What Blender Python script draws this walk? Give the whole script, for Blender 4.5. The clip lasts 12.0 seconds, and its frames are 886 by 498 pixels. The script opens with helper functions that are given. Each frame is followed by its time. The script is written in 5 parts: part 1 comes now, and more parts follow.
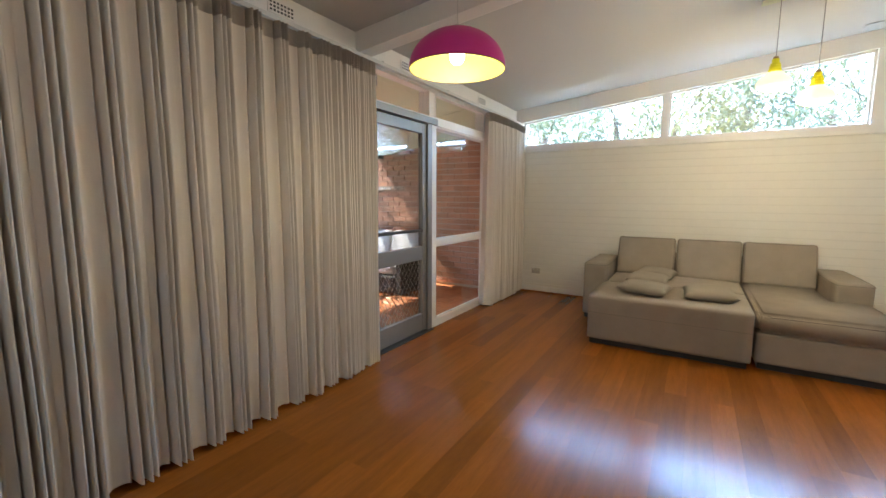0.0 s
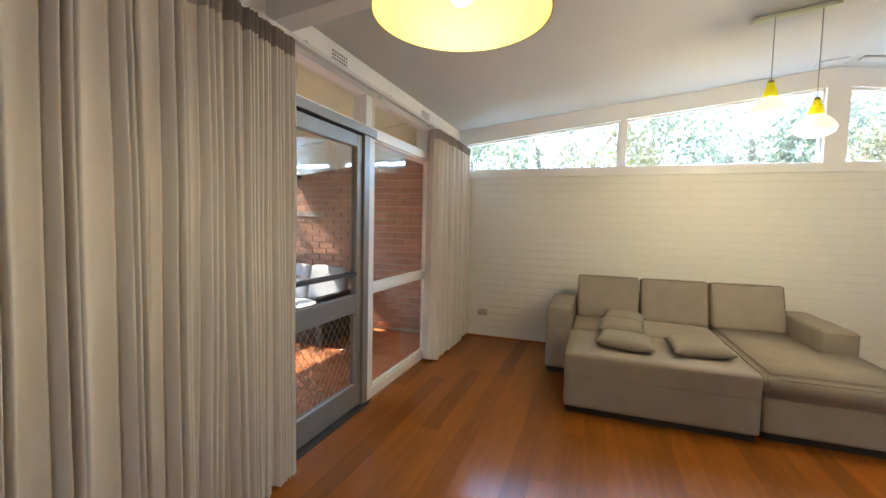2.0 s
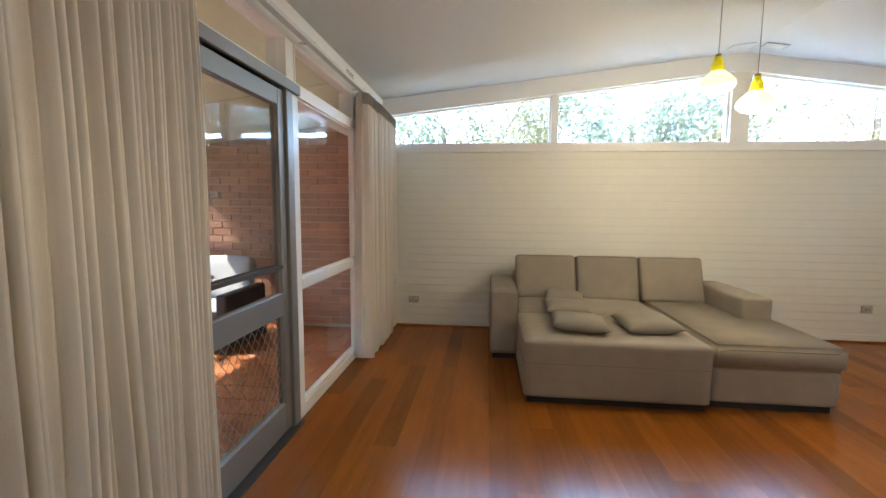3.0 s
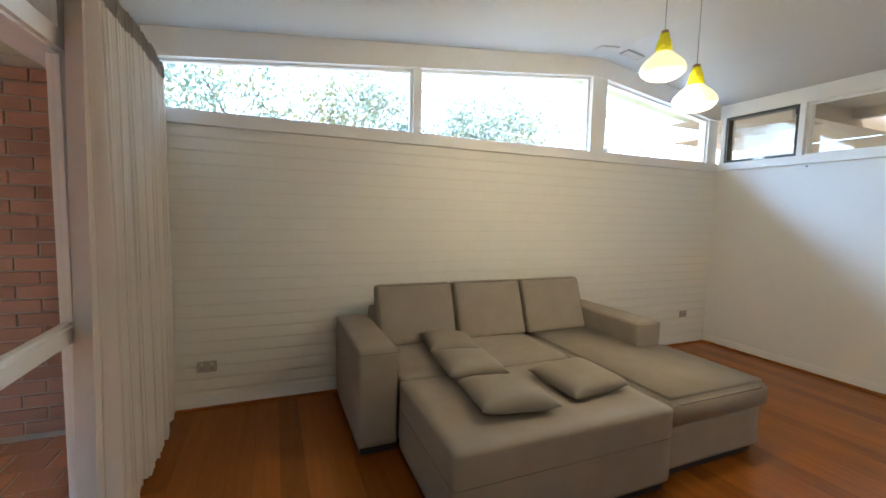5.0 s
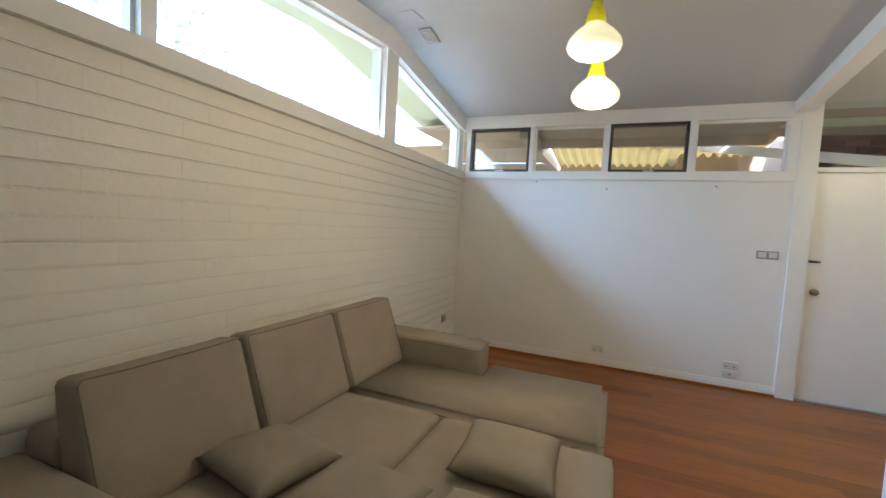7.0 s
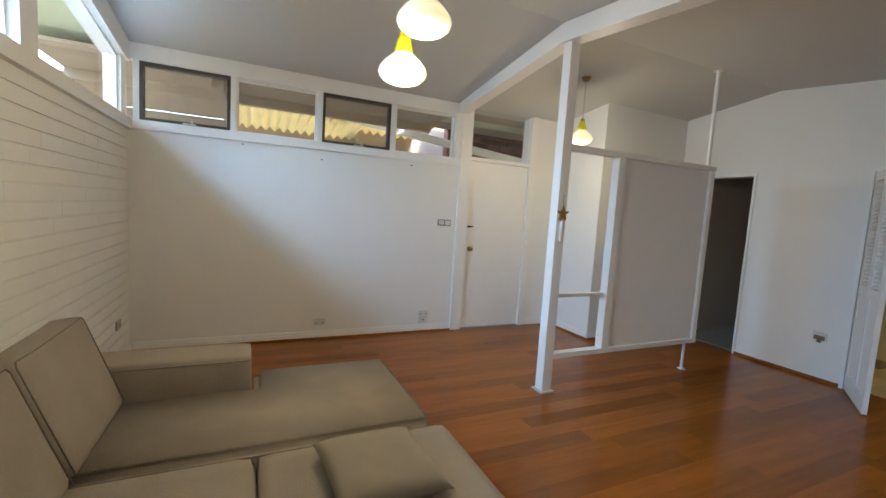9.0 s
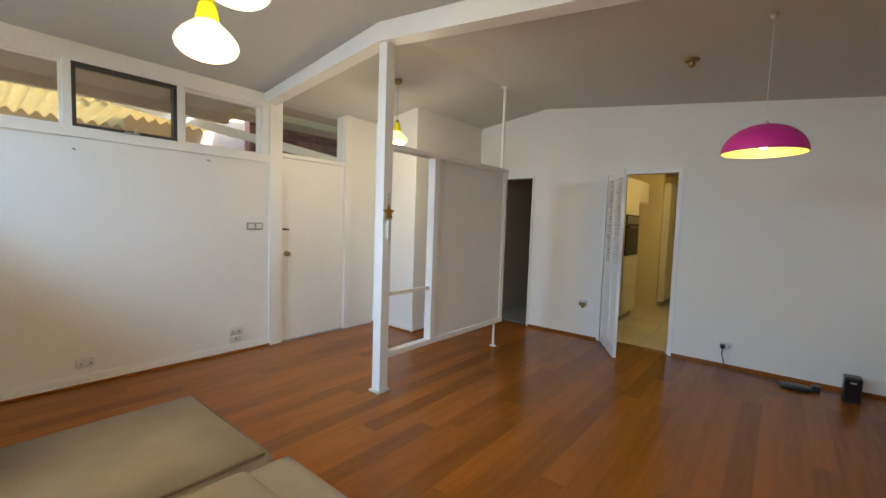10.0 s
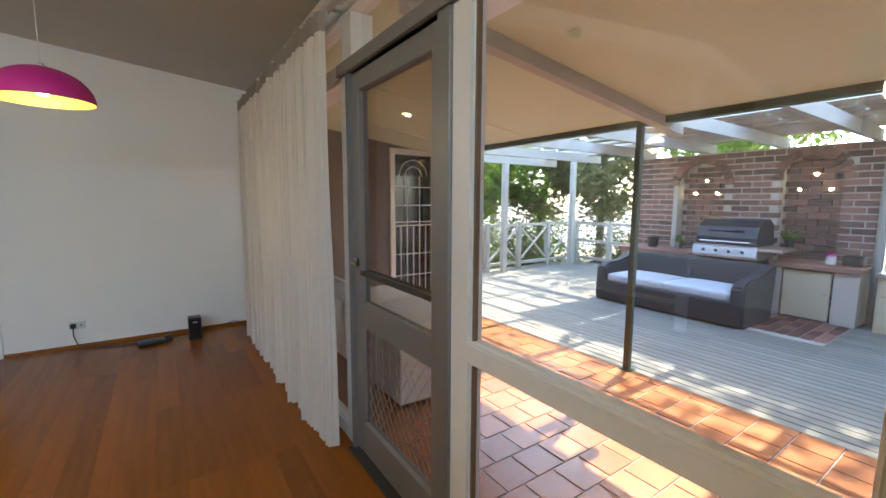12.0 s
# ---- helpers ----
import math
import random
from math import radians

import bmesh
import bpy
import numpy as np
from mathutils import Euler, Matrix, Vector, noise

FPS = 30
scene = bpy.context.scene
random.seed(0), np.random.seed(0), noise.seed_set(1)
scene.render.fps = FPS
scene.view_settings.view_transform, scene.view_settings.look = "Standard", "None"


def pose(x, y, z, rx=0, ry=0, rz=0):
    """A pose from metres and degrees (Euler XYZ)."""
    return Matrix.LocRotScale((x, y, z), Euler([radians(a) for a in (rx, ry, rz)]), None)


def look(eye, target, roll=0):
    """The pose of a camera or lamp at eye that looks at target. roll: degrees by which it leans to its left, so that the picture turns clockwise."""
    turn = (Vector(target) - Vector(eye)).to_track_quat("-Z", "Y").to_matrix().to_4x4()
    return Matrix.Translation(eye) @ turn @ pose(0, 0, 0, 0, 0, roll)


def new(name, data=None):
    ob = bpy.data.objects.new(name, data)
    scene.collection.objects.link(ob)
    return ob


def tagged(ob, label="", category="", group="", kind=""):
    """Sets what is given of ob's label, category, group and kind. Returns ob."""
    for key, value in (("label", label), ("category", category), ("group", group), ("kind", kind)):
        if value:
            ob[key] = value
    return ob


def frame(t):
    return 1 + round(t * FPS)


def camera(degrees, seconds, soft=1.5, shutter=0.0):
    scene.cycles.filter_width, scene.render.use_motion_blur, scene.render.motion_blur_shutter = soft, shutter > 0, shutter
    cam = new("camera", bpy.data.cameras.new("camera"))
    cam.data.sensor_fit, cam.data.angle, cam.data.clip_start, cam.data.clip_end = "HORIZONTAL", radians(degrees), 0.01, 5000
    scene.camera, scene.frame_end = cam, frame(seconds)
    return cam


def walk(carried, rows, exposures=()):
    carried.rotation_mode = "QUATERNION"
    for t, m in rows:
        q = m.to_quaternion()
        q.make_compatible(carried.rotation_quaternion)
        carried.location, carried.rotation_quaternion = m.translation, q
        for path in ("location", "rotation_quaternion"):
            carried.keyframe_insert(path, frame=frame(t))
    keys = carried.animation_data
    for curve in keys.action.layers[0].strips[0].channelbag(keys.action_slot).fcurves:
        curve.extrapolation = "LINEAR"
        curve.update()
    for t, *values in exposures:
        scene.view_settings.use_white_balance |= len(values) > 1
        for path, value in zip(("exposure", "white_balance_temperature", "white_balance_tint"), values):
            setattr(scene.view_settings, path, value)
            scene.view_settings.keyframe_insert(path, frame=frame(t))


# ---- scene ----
cam = camera(94.0, 12.0)
PATH = [
    (0, (0.208, 0.043, 1.304), (-0.822, 1.74, 1.061), 0.3),
    (0.5, (0.117, 0.083, 1.327), (-1.244, 1.523, 1.055), 1.4),
    (1, (-0.14, 0.285, 1.309), (-1.354, 1.859, 1.091), 1.3),
    (1.5, (-0.308, 0.452, 1.311), (-1.223, 2.224, 1.157), 1.3),
    (2, (-0.406, 0.734, 1.372), (-1.088, 2.61, 1.251), 1.3),
    (2.5, (-0.626, 0.886, 1.358), (-1.077, 2.829, 1.205), 1.0),
    (3, (-0.842, 1.074, 1.35), (-1.051, 3.052, 1.147), 0.5),
    (3.5, (-0.971, 1.377, 1.363), (-0.969, 3.367, 1.164), 0.5),
    (3.7, (-1.007, 1.492, 1.358), (-0.903, 3.479, 1.155), 0.7),
    (5.5, (-1.254, 2.861, 1.403), (-0.235, 4.577, 1.264), 1.3),
    (6, (-1.255, 3.253, 1.373), (0.038, 4.774, 1.26), 1.6),
    (6.5, (-1.233, 3.614, 1.393), (0.363, 4.815, 1.293), 3.5),
    (6.7, (-1.228, 3.74, 1.38), (0.483, 4.769, 1.276), 3.5),
    (8.3, (-1.074, 4.462, 1.4), (0.902, 4.199, 1.243), 4.0),
    (8.5, (-1.054, 4.499, 1.387), (0.893, 4.075, 1.223), 4.4),
    (9, (-0.983, 4.679, 1.416), (0.823, 3.839, 1.234), 3.6),
    (9.5, (-0.85, 4.703, 1.397), (0.741, 3.503, 1.232), 2.5),
    (10, (-0.830, 4.733, 1.405), (0.441, 3.174, 1.267), 1.9),
    (10.5, (-0.830, 4.788, 1.414), (-0.098, 2.926, 1.266), 1.5),
    (11, (-0.917, 4.767, 1.372), (-0.897, 2.774, 1.206), 1.3),
    (11.5, (-1.07, 4.66, 1.373), (-1.686, 2.768, 1.175), 0.7),
    (12, (-1.166, 4.589, 1.371), (-2.286, 2.948, 1.137), 0.3),
]
walk(cam, [(t, look(eye, target, roll)) for t, eye, target, roll in PATH], exposures=((0.0, 4.3, 6450, 10), (1.2, 4.35, 6650, 10), (3.5, 4.2, 6300, 10), (6.0, 3.75, 6250, 10), (8.5, 3.65, 6250, 10), (10.0, 3.82, 7000, 10), (11.1, 4.1, 7100, 10), (11.6, 3.9, 7050, 10), (12.0, 3.85, 7050, 10)))

# ---- light ----
world = bpy.data.worlds.new("sky")
scene.world = world
world.use_nodes = True
wn = world.node_tree.nodes
sky = wn.new("ShaderNodeTexSky")
sky.sky_type = "NISHITA"
sky.sun_disc = False
SUN_ELEV, SUN_AZ = radians(52), radians(-105)   # azimuth clockwise from +y
sky.ozone_density = 4.0
sky.sun_elevation, sky.sun_rotation = SUN_ELEV, SUN_AZ
wn["Background"].inputs["Strength"].default_value = 0.15
world.node_tree.links.new(sky.outputs[0], wn["Background"].inputs["Color"])

sun = new("sun", bpy.data.lights.new("sun", "SUN"))
sun.data.energy, sun.data.angle, sun.data.color = 1.15, radians(0.53), (1.0, 0.93, 0.82)
toward = Vector((math.sin(SUN_AZ) * math.cos(SUN_ELEV), math.cos(SUN_AZ) * math.cos(SUN_ELEV), math.sin(SUN_ELEV)))
sun.matrix_world = look(toward * 40, (0, 0, 0))
LAMP = 0.18   # all lamps of the room together


def lamp(name, at, watts, color, size):
    ob = new(name, bpy.data.lights.new(name, "POINT"))
    ob.data.energy, ob.data.color, ob.data.shadow_soft_size = watts * LAMP, color, size
    ob.location = at
    return ob


# the sky's light through the high windows, low under the eaves
for x, w, watts in ((-1.05, 1.5, 0.45), (0.73, 1.6, 1.2), (2.3, 1.0, 1.6)):
    sky_light = bpy.data.lights.new("high_window_light", "AREA")
    sky_light.shape, sky_light.size, sky_light.size_y = "RECTANGLE", w, 0.05
    sky_light.energy, sky_light.color, sky_light.spread = watts, (0.37, 0.63, 1.0), radians(100)
    new("high_window_light", sky_light).matrix_basis = pose(x, 5.785, 2.165, -62, 0, 0)

# ---- materials ----
def mat(name, color, rough=0.6, metal=0.0, vary=0.08, scale=6.0, fine=60.0, bump=0.1, rand=0.0, spec=0.5, stretch=(1, 1, 1), coord="Object"):
    """A procedural surface: mottling at two scales, a fine relief, and a difference from piece to piece."""
    m = bpy.data.materials.new(name)
    m.use_nodes = True
    n, l = m.node_tree.nodes, m.node_tree.links
    b = n["Principled BSDF"]
    b.inputs["Roughness"].default_value, b.inputs["Metallic"].default_value = rough, metal
    b.inputs["Specular IOR Level"].default_value = spec
    tc, mp = n.new("ShaderNodeTexCoord"), n.new("ShaderNodeMapping")
    mp.inputs["Scale"].default_value = stretch
    l.new(tc.outputs[coord], mp.inputs["Vector"])
    info = n.new("ShaderNodeObjectInfo")
    off = n.new("ShaderNodeVectorMath")
    off.operation = "SCALE"
    off.inputs[0].default_value = (37.0, 19.0, 53.0)
    l.new(info.outputs["Random"], off.inputs["Scale"])
    add = n.new("ShaderNodeVectorMath")
    l.new(mp.outputs[0], add.inputs[0])
    l.new(off.outputs[0], add.inputs[1])
    big, small = n.new("ShaderNodeTexNoise"), n.new("ShaderNodeTexNoise")
    for t, s in ((big, scale), (small, fine)):
        t.inputs["Scale"].default_value, t.inputs["Detail"].default_value = s, 4
        l.new(add.outputs[0], t.inputs["Vector"])
    mixed = n.new("ShaderNodeMath")
    mixed.operation = "MULTIPLY_ADD"
    mixed.inputs[1].default_value = 0.6
    l.new(big.outputs["Fac"], mixed.inputs[0])
    part_small = n.new("ShaderNodeMath")
    part_small.operation = "MULTIPLY"
    part_small.inputs[1].default_value = 0.4
    l.new(small.outputs["Fac"], part_small.inputs[0])
    l.new(part_small.outputs[0], mixed.inputs[2])
    val = n.new("ShaderNodeMapRange")
    val.inputs["From Min"].default_value, val.inputs["From Max"].default_value = 0.25, 0.75
    val.inputs["To Min"].default_value, val.inputs["To Max"].default_value = 1 - vary, 1 + vary
    l.new(mixed.outputs[0], val.inputs["Value"])
    rnd = n.new("ShaderNodeMapRange")
    rnd.inputs["To Min"].default_value, rnd.inputs["To Max"].default_value = 1 - rand, 1 + rand
    l.new(info.outputs["Random"], rnd.inputs["Value"])
    mul = n.new("ShaderNodeMath")
    mul.operation = "MULTIPLY"
    l.new(val.outputs[0], mul.inputs[0])
    l.new(rnd.outputs[0], mul.inputs[1])
    col = n.new("ShaderNodeVectorMath")
    col.operation = "SCALE"
    col.inputs[0].default_value = color
    l.new(mul.outputs[0], col.inputs["Scale"])
    l.new(col.outputs[0], b.inputs["Base Color"])
    if bump:
        bp = n.new("ShaderNodeBump")
        bp.inputs["Strength"].default_value, bp.inputs["Distance"].default_value = bump, 0.01
        l.new(small.outputs["Fac"], bp.inputs["Height"])
        l.new(bp.outputs[0], b.inputs["Normal"])
    return m


def glowing(name, color, strength, base=(0.8, 0.8, 0.8)):
    m = bpy.data.materials.new(name)
    m.use_nodes = True
    b = m.node_tree.nodes["Principled BSDF"]
    b.inputs["Base Color"].default_value = (*base, 1)
    b.inputs["Emission Color"].default_value = (*color, 1)
    b.inputs["Emission Strength"].default_value = strength
    b.inputs["Roughness"].default_value = 0.25
    return m


def clear(name, gloss=0.07, tint=(0.97, 0.985, 0.98)):
    m = bpy.data.materials.new(name)
    m.use_nodes = True
    n, l = m.node_tree.nodes, m.node_tree.links
    n.remove(n["Principled BSDF"])
    t, g, mx = n.new("ShaderNodeBsdfTransparent"), n.new("ShaderNodeBsdfGlossy"), n.new("ShaderNodeMixShader")
    t.inputs["Color"].default_value = (*tint, 1)
    g.inputs["Roughness"].default_value = 0.02
    mx.inputs[0].default_value = gloss
    l.new(t.outputs[0], mx.inputs[1])
    l.new(g.outputs[0], mx.inputs[2])
    l.new(mx.outputs[0], n["Material Output"].inputs["Surface"])
    return m


def see_through(m, share, color):
    """Lets a share of the light through a cloth or a leaf."""
    n, l = m.node_tree.nodes, m.node_tree.links
    t, mx = n.new("ShaderNodeBsdfTranslucent"), n.new("ShaderNodeMixShader")
    t.inputs["Color"].default_value = (*color, 1)
    mx.inputs[0].default_value = share
    l.new(n["Principled BSDF"].outputs[0], mx.inputs[1])
    l.new(t.outputs[0], mx.inputs[2])
    l.new(mx.outputs[0], n["Material Output"].inputs["Surface"])
    return m


WHITE = mat("white_wall_paint", (0.80, 0.78, 0.73), 0.55, vary=0.03, scale=1.5, fine=90, bump=0.05)
TRIM = mat("white_gloss_paint", (0.82, 0.80, 0.76), 0.35, vary=0.03, scale=3, fine=40, bump=0.06)
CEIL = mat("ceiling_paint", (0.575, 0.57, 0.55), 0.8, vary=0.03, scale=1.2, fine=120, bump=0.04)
BRICKWHITE = mat("painted_brick", (0.82, 0.79, 0.71), 0.5, vary=0.025, scale=9, fine=45, bump=0.10, rand=0.008)
MORTARWHITE = mat("painted_mortar", (0.78, 0.75, 0.67), 0.65, vary=0.05, scale=9, fine=80, bump=0.3)
FLOOR = mat("oiled_floorboard", (0.265, 0.083, 0.011), 0.19, vary=0.24, scale=3.0, fine=28, bump=0.03, rand=0.20, spec=0.20, stretch=(9, 0.7, 1))
JOINT = mat("dark_joint", (0.10, 0.045, 0.02), 0.7)
FABRIC = mat("sofa_fabric", (0.315, 0.265, 0.212), 0.95, vary=0.12, scale=7, fine=190, bump=0.4, spec=0.15)
PIPING = mat("sofa_piping", (0.20, 0.167, 0.13), 0.95, vary=0.1, fine=300, spec=0.1)
PILLOW = mat("pillow_fabric", (0.29, 0.25, 0.20), 0.95, vary=0.10, scale=7, fine=420, bump=0.25, spec=0.15)
HEADING = mat("curtain_heading", (0.74, 0.675, 0.60), 0.9, vary=0.07, scale=3, fine=320, bump=0.15, spec=0.15)
CURTAIN = see_through(mat("curtain_cloth", (0.73, 0.665, 0.59), 0.9, vary=0.07, scale=3, fine=320, bump=0.12, spec=0.15, stretch=(1, 1, 0.35)), 0.07, (0.88, 0.80, 0.71))
GREYALU = mat("grey_aluminium", (0.25, 0.24, 0.23), 0.42, 0.35, vary=0.06, scale=4, fine=60, bump=0.03)
DARKALU = mat("dark_sash_frame", (0.06, 0.055, 0.05), 0.5, 0.3, vary=0.08)
CHROME = mat("chrome", (0.62, 0.62, 0.62), 0.22, 1.0, vary=0.04)
BRASS = mat("aged_brass", (0.32, 0.22, 0.10), 0.4, 0.8, vary=0.15, fine=40)
BLACK = mat("black_plastic", (0.015, 0.015, 0.016), 0.35, vary=0.1)
SCREENBLACK = mat("black_gloss", (0.01, 0.01, 0.012), 0.08, vary=0.05, bump=0)
GREYPLATE = mat("grey_plastic_plate", (0.30, 0.29, 0.27), 0.4, vary=0.05)
WHITEPLATE = mat("white_plastic_plate", (0.66, 0.65, 0.61), 0.35, vary=0.02)
BEIGEPLATE = mat("beige_plastic_plate", (0.45, 0.40, 0.33), 0.4, vary=0.03)
PINK = mat("pink_lacquer", (0.72, 0.035, 0.30), 0.38, vary=0.04, bump=0.02)
YELLOWIN = mat("yellow_lacquer", (0.30, 0.235, 0.05), 0.5, vary=0.03, bump=0.02)
YELLOWGLASS = see_through(mat("yellow_glass", (0.70, 0.64, 0.03), 0.15, vary=0.03, bump=0.0), 0.4, (0.80, 0.74, 0.05))
OPAL = glowing("opal_glass", (1.0, 0.92, 0.50), 0.06, (0.8, 0.76, 0.6))
BULB = glowing("lit_bulb", (1.0, 0.9, 0.6), 4.0)
GLASS = clear("window_glass")
DOORGLASS = clear("tinted_screen_glass", 0.08, (0.76, 0.75, 0.72))
TERRA = mat("terracotta_tile", (0.44, 0.160, 0.065), 0.24, vary=0.2, scale=5, fine=50, bump=0.12, rand=0.18)
GROUT = mat("tile_grout", (0.46, 0.38, 0.32), 0.85, vary=0.15)
DECK = mat("weathered_deck_board", (0.215, 0.21, 0.180), 0.75, vary=0.18, scale=4, fine=50, bump=0.25, rand=0.12, stretch=(8, 0.6, 1))
BRICK = mat("red_brick", (0.21, 0.105, 0.076), 0.85, vary=0.25, scale=9, fine=60, bump=0.5, rand=0.5)
BRICKPALE = mat("salmon_brick", (0.46, 0.24, 0.16), 0.85, vary=0.2, scale=8, fine=60, bump=0.5, rand=0.18)
MORTAR = mat("mortar", (0.52, 0.47, 0.41), 0.9, vary=0.15, fine=90, bump=0.4)
CREAM = mat("cream_soffit_paint", (0.62, 0.65, 0.45), 0.7, vary=0.05, scale=2, fine=60, bump=0.05)
GREEN = mat("dark_green_paint", (0.028, 0.05, 0.025), 0.4, vary=0.1, fine=40)
OLDTIMBER = mat("weathered_white_timber", (0.46, 0.43, 0.38), 0.75, vary=0.2, scale=5, fine=45, bump=0.25, rand=0.1)
BROWNWALL = mat("brown_painted_wall", (0.16, 0.125, 0.10), 0.75, vary=0.08, scale=3, fine=60, bump=0.15)
WICKER = mat("dark_wicker", (0.035, 0.036, 0.04), 0.55, vary=0.3, scale=30, fine=110, bump=0.9)
CUSHWHITE = mat("pale_cushion", (0.50, 0.53, 0.57), 0.9, vary=0.05, fine=200, bump=0.15)
BEIGECAB = mat("beige_cabinet_paint", (0.56, 0.47, 0.33), 0.6, vary=0.08, scale=4, fine=40, bump=0.08)
STEEL = mat("brushed_steel", (0.50, 0.50, 0.50), 0.35, 0.9, vary=0.08, fine=80)
HOOD = mat("enamelled_hood", (0.014, 0.02, 0.03), 0.42, vary=0.1, bump=0.02)
KWALL = mat("pale_yellow_wall", (0.74, 0.64, 0.36), 0.6, vary=0.04, scale=2, fine=60)
KCAB = mat("cream_laminate", (0.74, 0.70, 0.56), 0.35, vary=0.03, scale=2)
KTILE = mat("cream_floor_tile", (0.58, 0.54, 0.42), 0.3, vary=0.08, scale=4, rand=0.06, bump=0.03)
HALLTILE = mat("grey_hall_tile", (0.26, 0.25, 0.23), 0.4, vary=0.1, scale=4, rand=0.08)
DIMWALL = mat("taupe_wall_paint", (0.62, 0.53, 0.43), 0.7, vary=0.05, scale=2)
BROWNDOOR = mat("brown_panel", (0.19, 0.12, 0.07), 0.6, vary=0.12, scale=3, fine=50)
PORCHROOF = see_through(mat("corrugated_sheet", (0.50, 0.38, 0.17), 0.5, vary=0.3, scale=5), 0.22, (0.50, 0.37, 0.14))
PERGSHEET = see_through(mat("weathered_roof_sheet", (0.42, 0.33, 0.28), 0.6, vary=0.3, scale=4), 0.3, (0.6, 0.5, 0.42))
PORCHBROWN = mat("tan_porch_lining", (0.44, 0.35, 0.26), 0.75, vary=0.08, scale=3, fine=40)
BARK = mat("bark", (0.15, 0.12, 0.095), 0.9, vary=0.3, scale=8, fine=40, bump=0.6)
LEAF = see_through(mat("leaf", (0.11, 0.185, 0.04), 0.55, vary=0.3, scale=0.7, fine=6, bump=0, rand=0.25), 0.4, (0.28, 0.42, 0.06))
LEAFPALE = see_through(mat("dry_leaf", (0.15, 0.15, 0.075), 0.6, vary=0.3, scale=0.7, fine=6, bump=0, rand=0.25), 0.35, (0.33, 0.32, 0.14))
# leaf with shade put into its colour, for trees behind the house
LEAFSHADED = see_through(mat("shaded_leaf", (0.095, 0.125, 0.075), 0.6, vary=0.3, scale=0.7, fine=6, bump=0, rand=0.25), 0.3, (0.20, 0.24, 0.15))
GROUND = mat("garden_ground", (0.30, 0.26, 0.18), 0.95, vary=0.35, scale=0.8, fine=9, bump=0.6)
POTDARK = mat("dark_pot", (0.03, 0.028, 0.027), 0.6, vary=0.15)
STARWOOD = mat("amber_star", (0.34, 0.16, 0.03), 0.5, vary=0.2, scale=30)


# ---- builders ----
def mesh_of(name, bm, material, smooth=False):
    me = bpy.data.meshes.new(name)
    bm.to_mesh(me)
    bm.free()
    me.materials.append(material)
    if smooth:
        me.polygons.foreach_set("use_smooth", [True] * len(me.polygons))
    return me


def part(name, bm, material, parent=None, label="", smooth=False, kind=""):
    """Links a bmesh as one mesh object under a thing or part; world coordinates are kept."""
    ob = new(name, mesh_of(name, bm, material, smooth))
    if parent is not None:
        ob.parent = parent
        ob.matrix_parent_inverse = parent.matrix_basis.inverted()
    return tagged(ob, label, kind=kind)


def thing(name, at, label, category, group=""):
    e = new(name)
    e.empty_display_size = 0.05
    e.matrix_world = Matrix.Translation(at)
    return tagged(e, label, category, group)


def structure(name, bm, material, label="", smooth=False):
    return tagged(new(name, mesh_of(name, bm, material, smooth)), label, kind="structure")


def add_box(bm, x0, x1, y0, y1, z0, z1, bevel=0.0, seg=1):
    lo, hi = Vector((min(x0, x1), min(y0, y1), min(z0, z1))), Vector((max(x0, x1), max(y0, y1), max(z0, z1)))
    vs = [bm.verts.new((x, y, z)) for x in (lo.x, hi.x) for y in (lo.y, hi.y) for z in (lo.z, hi.z)]
    fs = [bm.faces.new([vs[i] for i in f]) for f in ((0, 1, 3, 2), (4, 6, 7, 5), (0, 4, 5, 1), (2, 3, 7, 6), (0, 2, 6, 4), (1, 5, 7, 3))]
    if bevel:
        es = list({e for f in fs for e in f.edges})
        bmesh.ops.bevel(bm, geom=es, offset=bevel, segments=seg, profile=0.5, affect="EDGES", clamp_overlap=True)
    return vs


def boxes(*items, bevel=0.0, seg=1):
    bm = bmesh.new()
    for b in items:
        add_box(bm, *b, bevel=bevel, seg=seg)
    return bm


def box(*b, bevel=0.0, seg=1):
    return boxes(b, bevel=bevel, seg=seg)


def prism(points, axis, lo, hi):
    """Extrudes a polygon (pairs) along an axis: 'x' takes (y, z), 'y' takes (x, z), 'z' takes (x, y)."""
    bm = bmesh.new()

    def at(p, d):
        return {"x": (d, p[0], p[1]), "y": (p[0], d, p[1]), "z": (p[0], p[1], d)}[axis]
    a = [bm.verts.new(at(p, lo)) for p in points]
    b = [bm.verts.new(at(p, hi)) for p in points]
    bm.faces.new(a)
    bm.faces.new(b[::-1])
    for i in range(len(points)):
        j = (i + 1) % len(points)
        bm.faces.new((a[i], b[i], b[j], a[j]))
    bmesh.ops.recalc_face_normals(bm, faces=bm.faces)
    return bm


def lathe(profile, at, seg=32, close=False):
    bm = bmesh.new()
    rings = []
    for r, z in profile:
        if r < 1e-6:
            rings.append([bm.verts.new((at[0], at[1], at[2] + z))])
        else:
            rings.append([bm.verts.new((at[0] + r * math.cos(2 * math.pi * k / seg), at[1] + r * math.sin(2 * math.pi * k / seg), at[2] + z)) for k in range(seg)])
    for a, b in zip(rings, rings[1:]):
        for k in range(seg):
            j = (k + 1) % seg
            q = [a[k % len(a)], a[j % len(a)], b[j % len(b)], b[k % len(b)]]
            q = list(dict.fromkeys(q))
            if len(q) > 2:
                bm.faces.new(q)
    bmesh.ops.recalc_face_normals(bm, faces=bm.faces)
    return bm


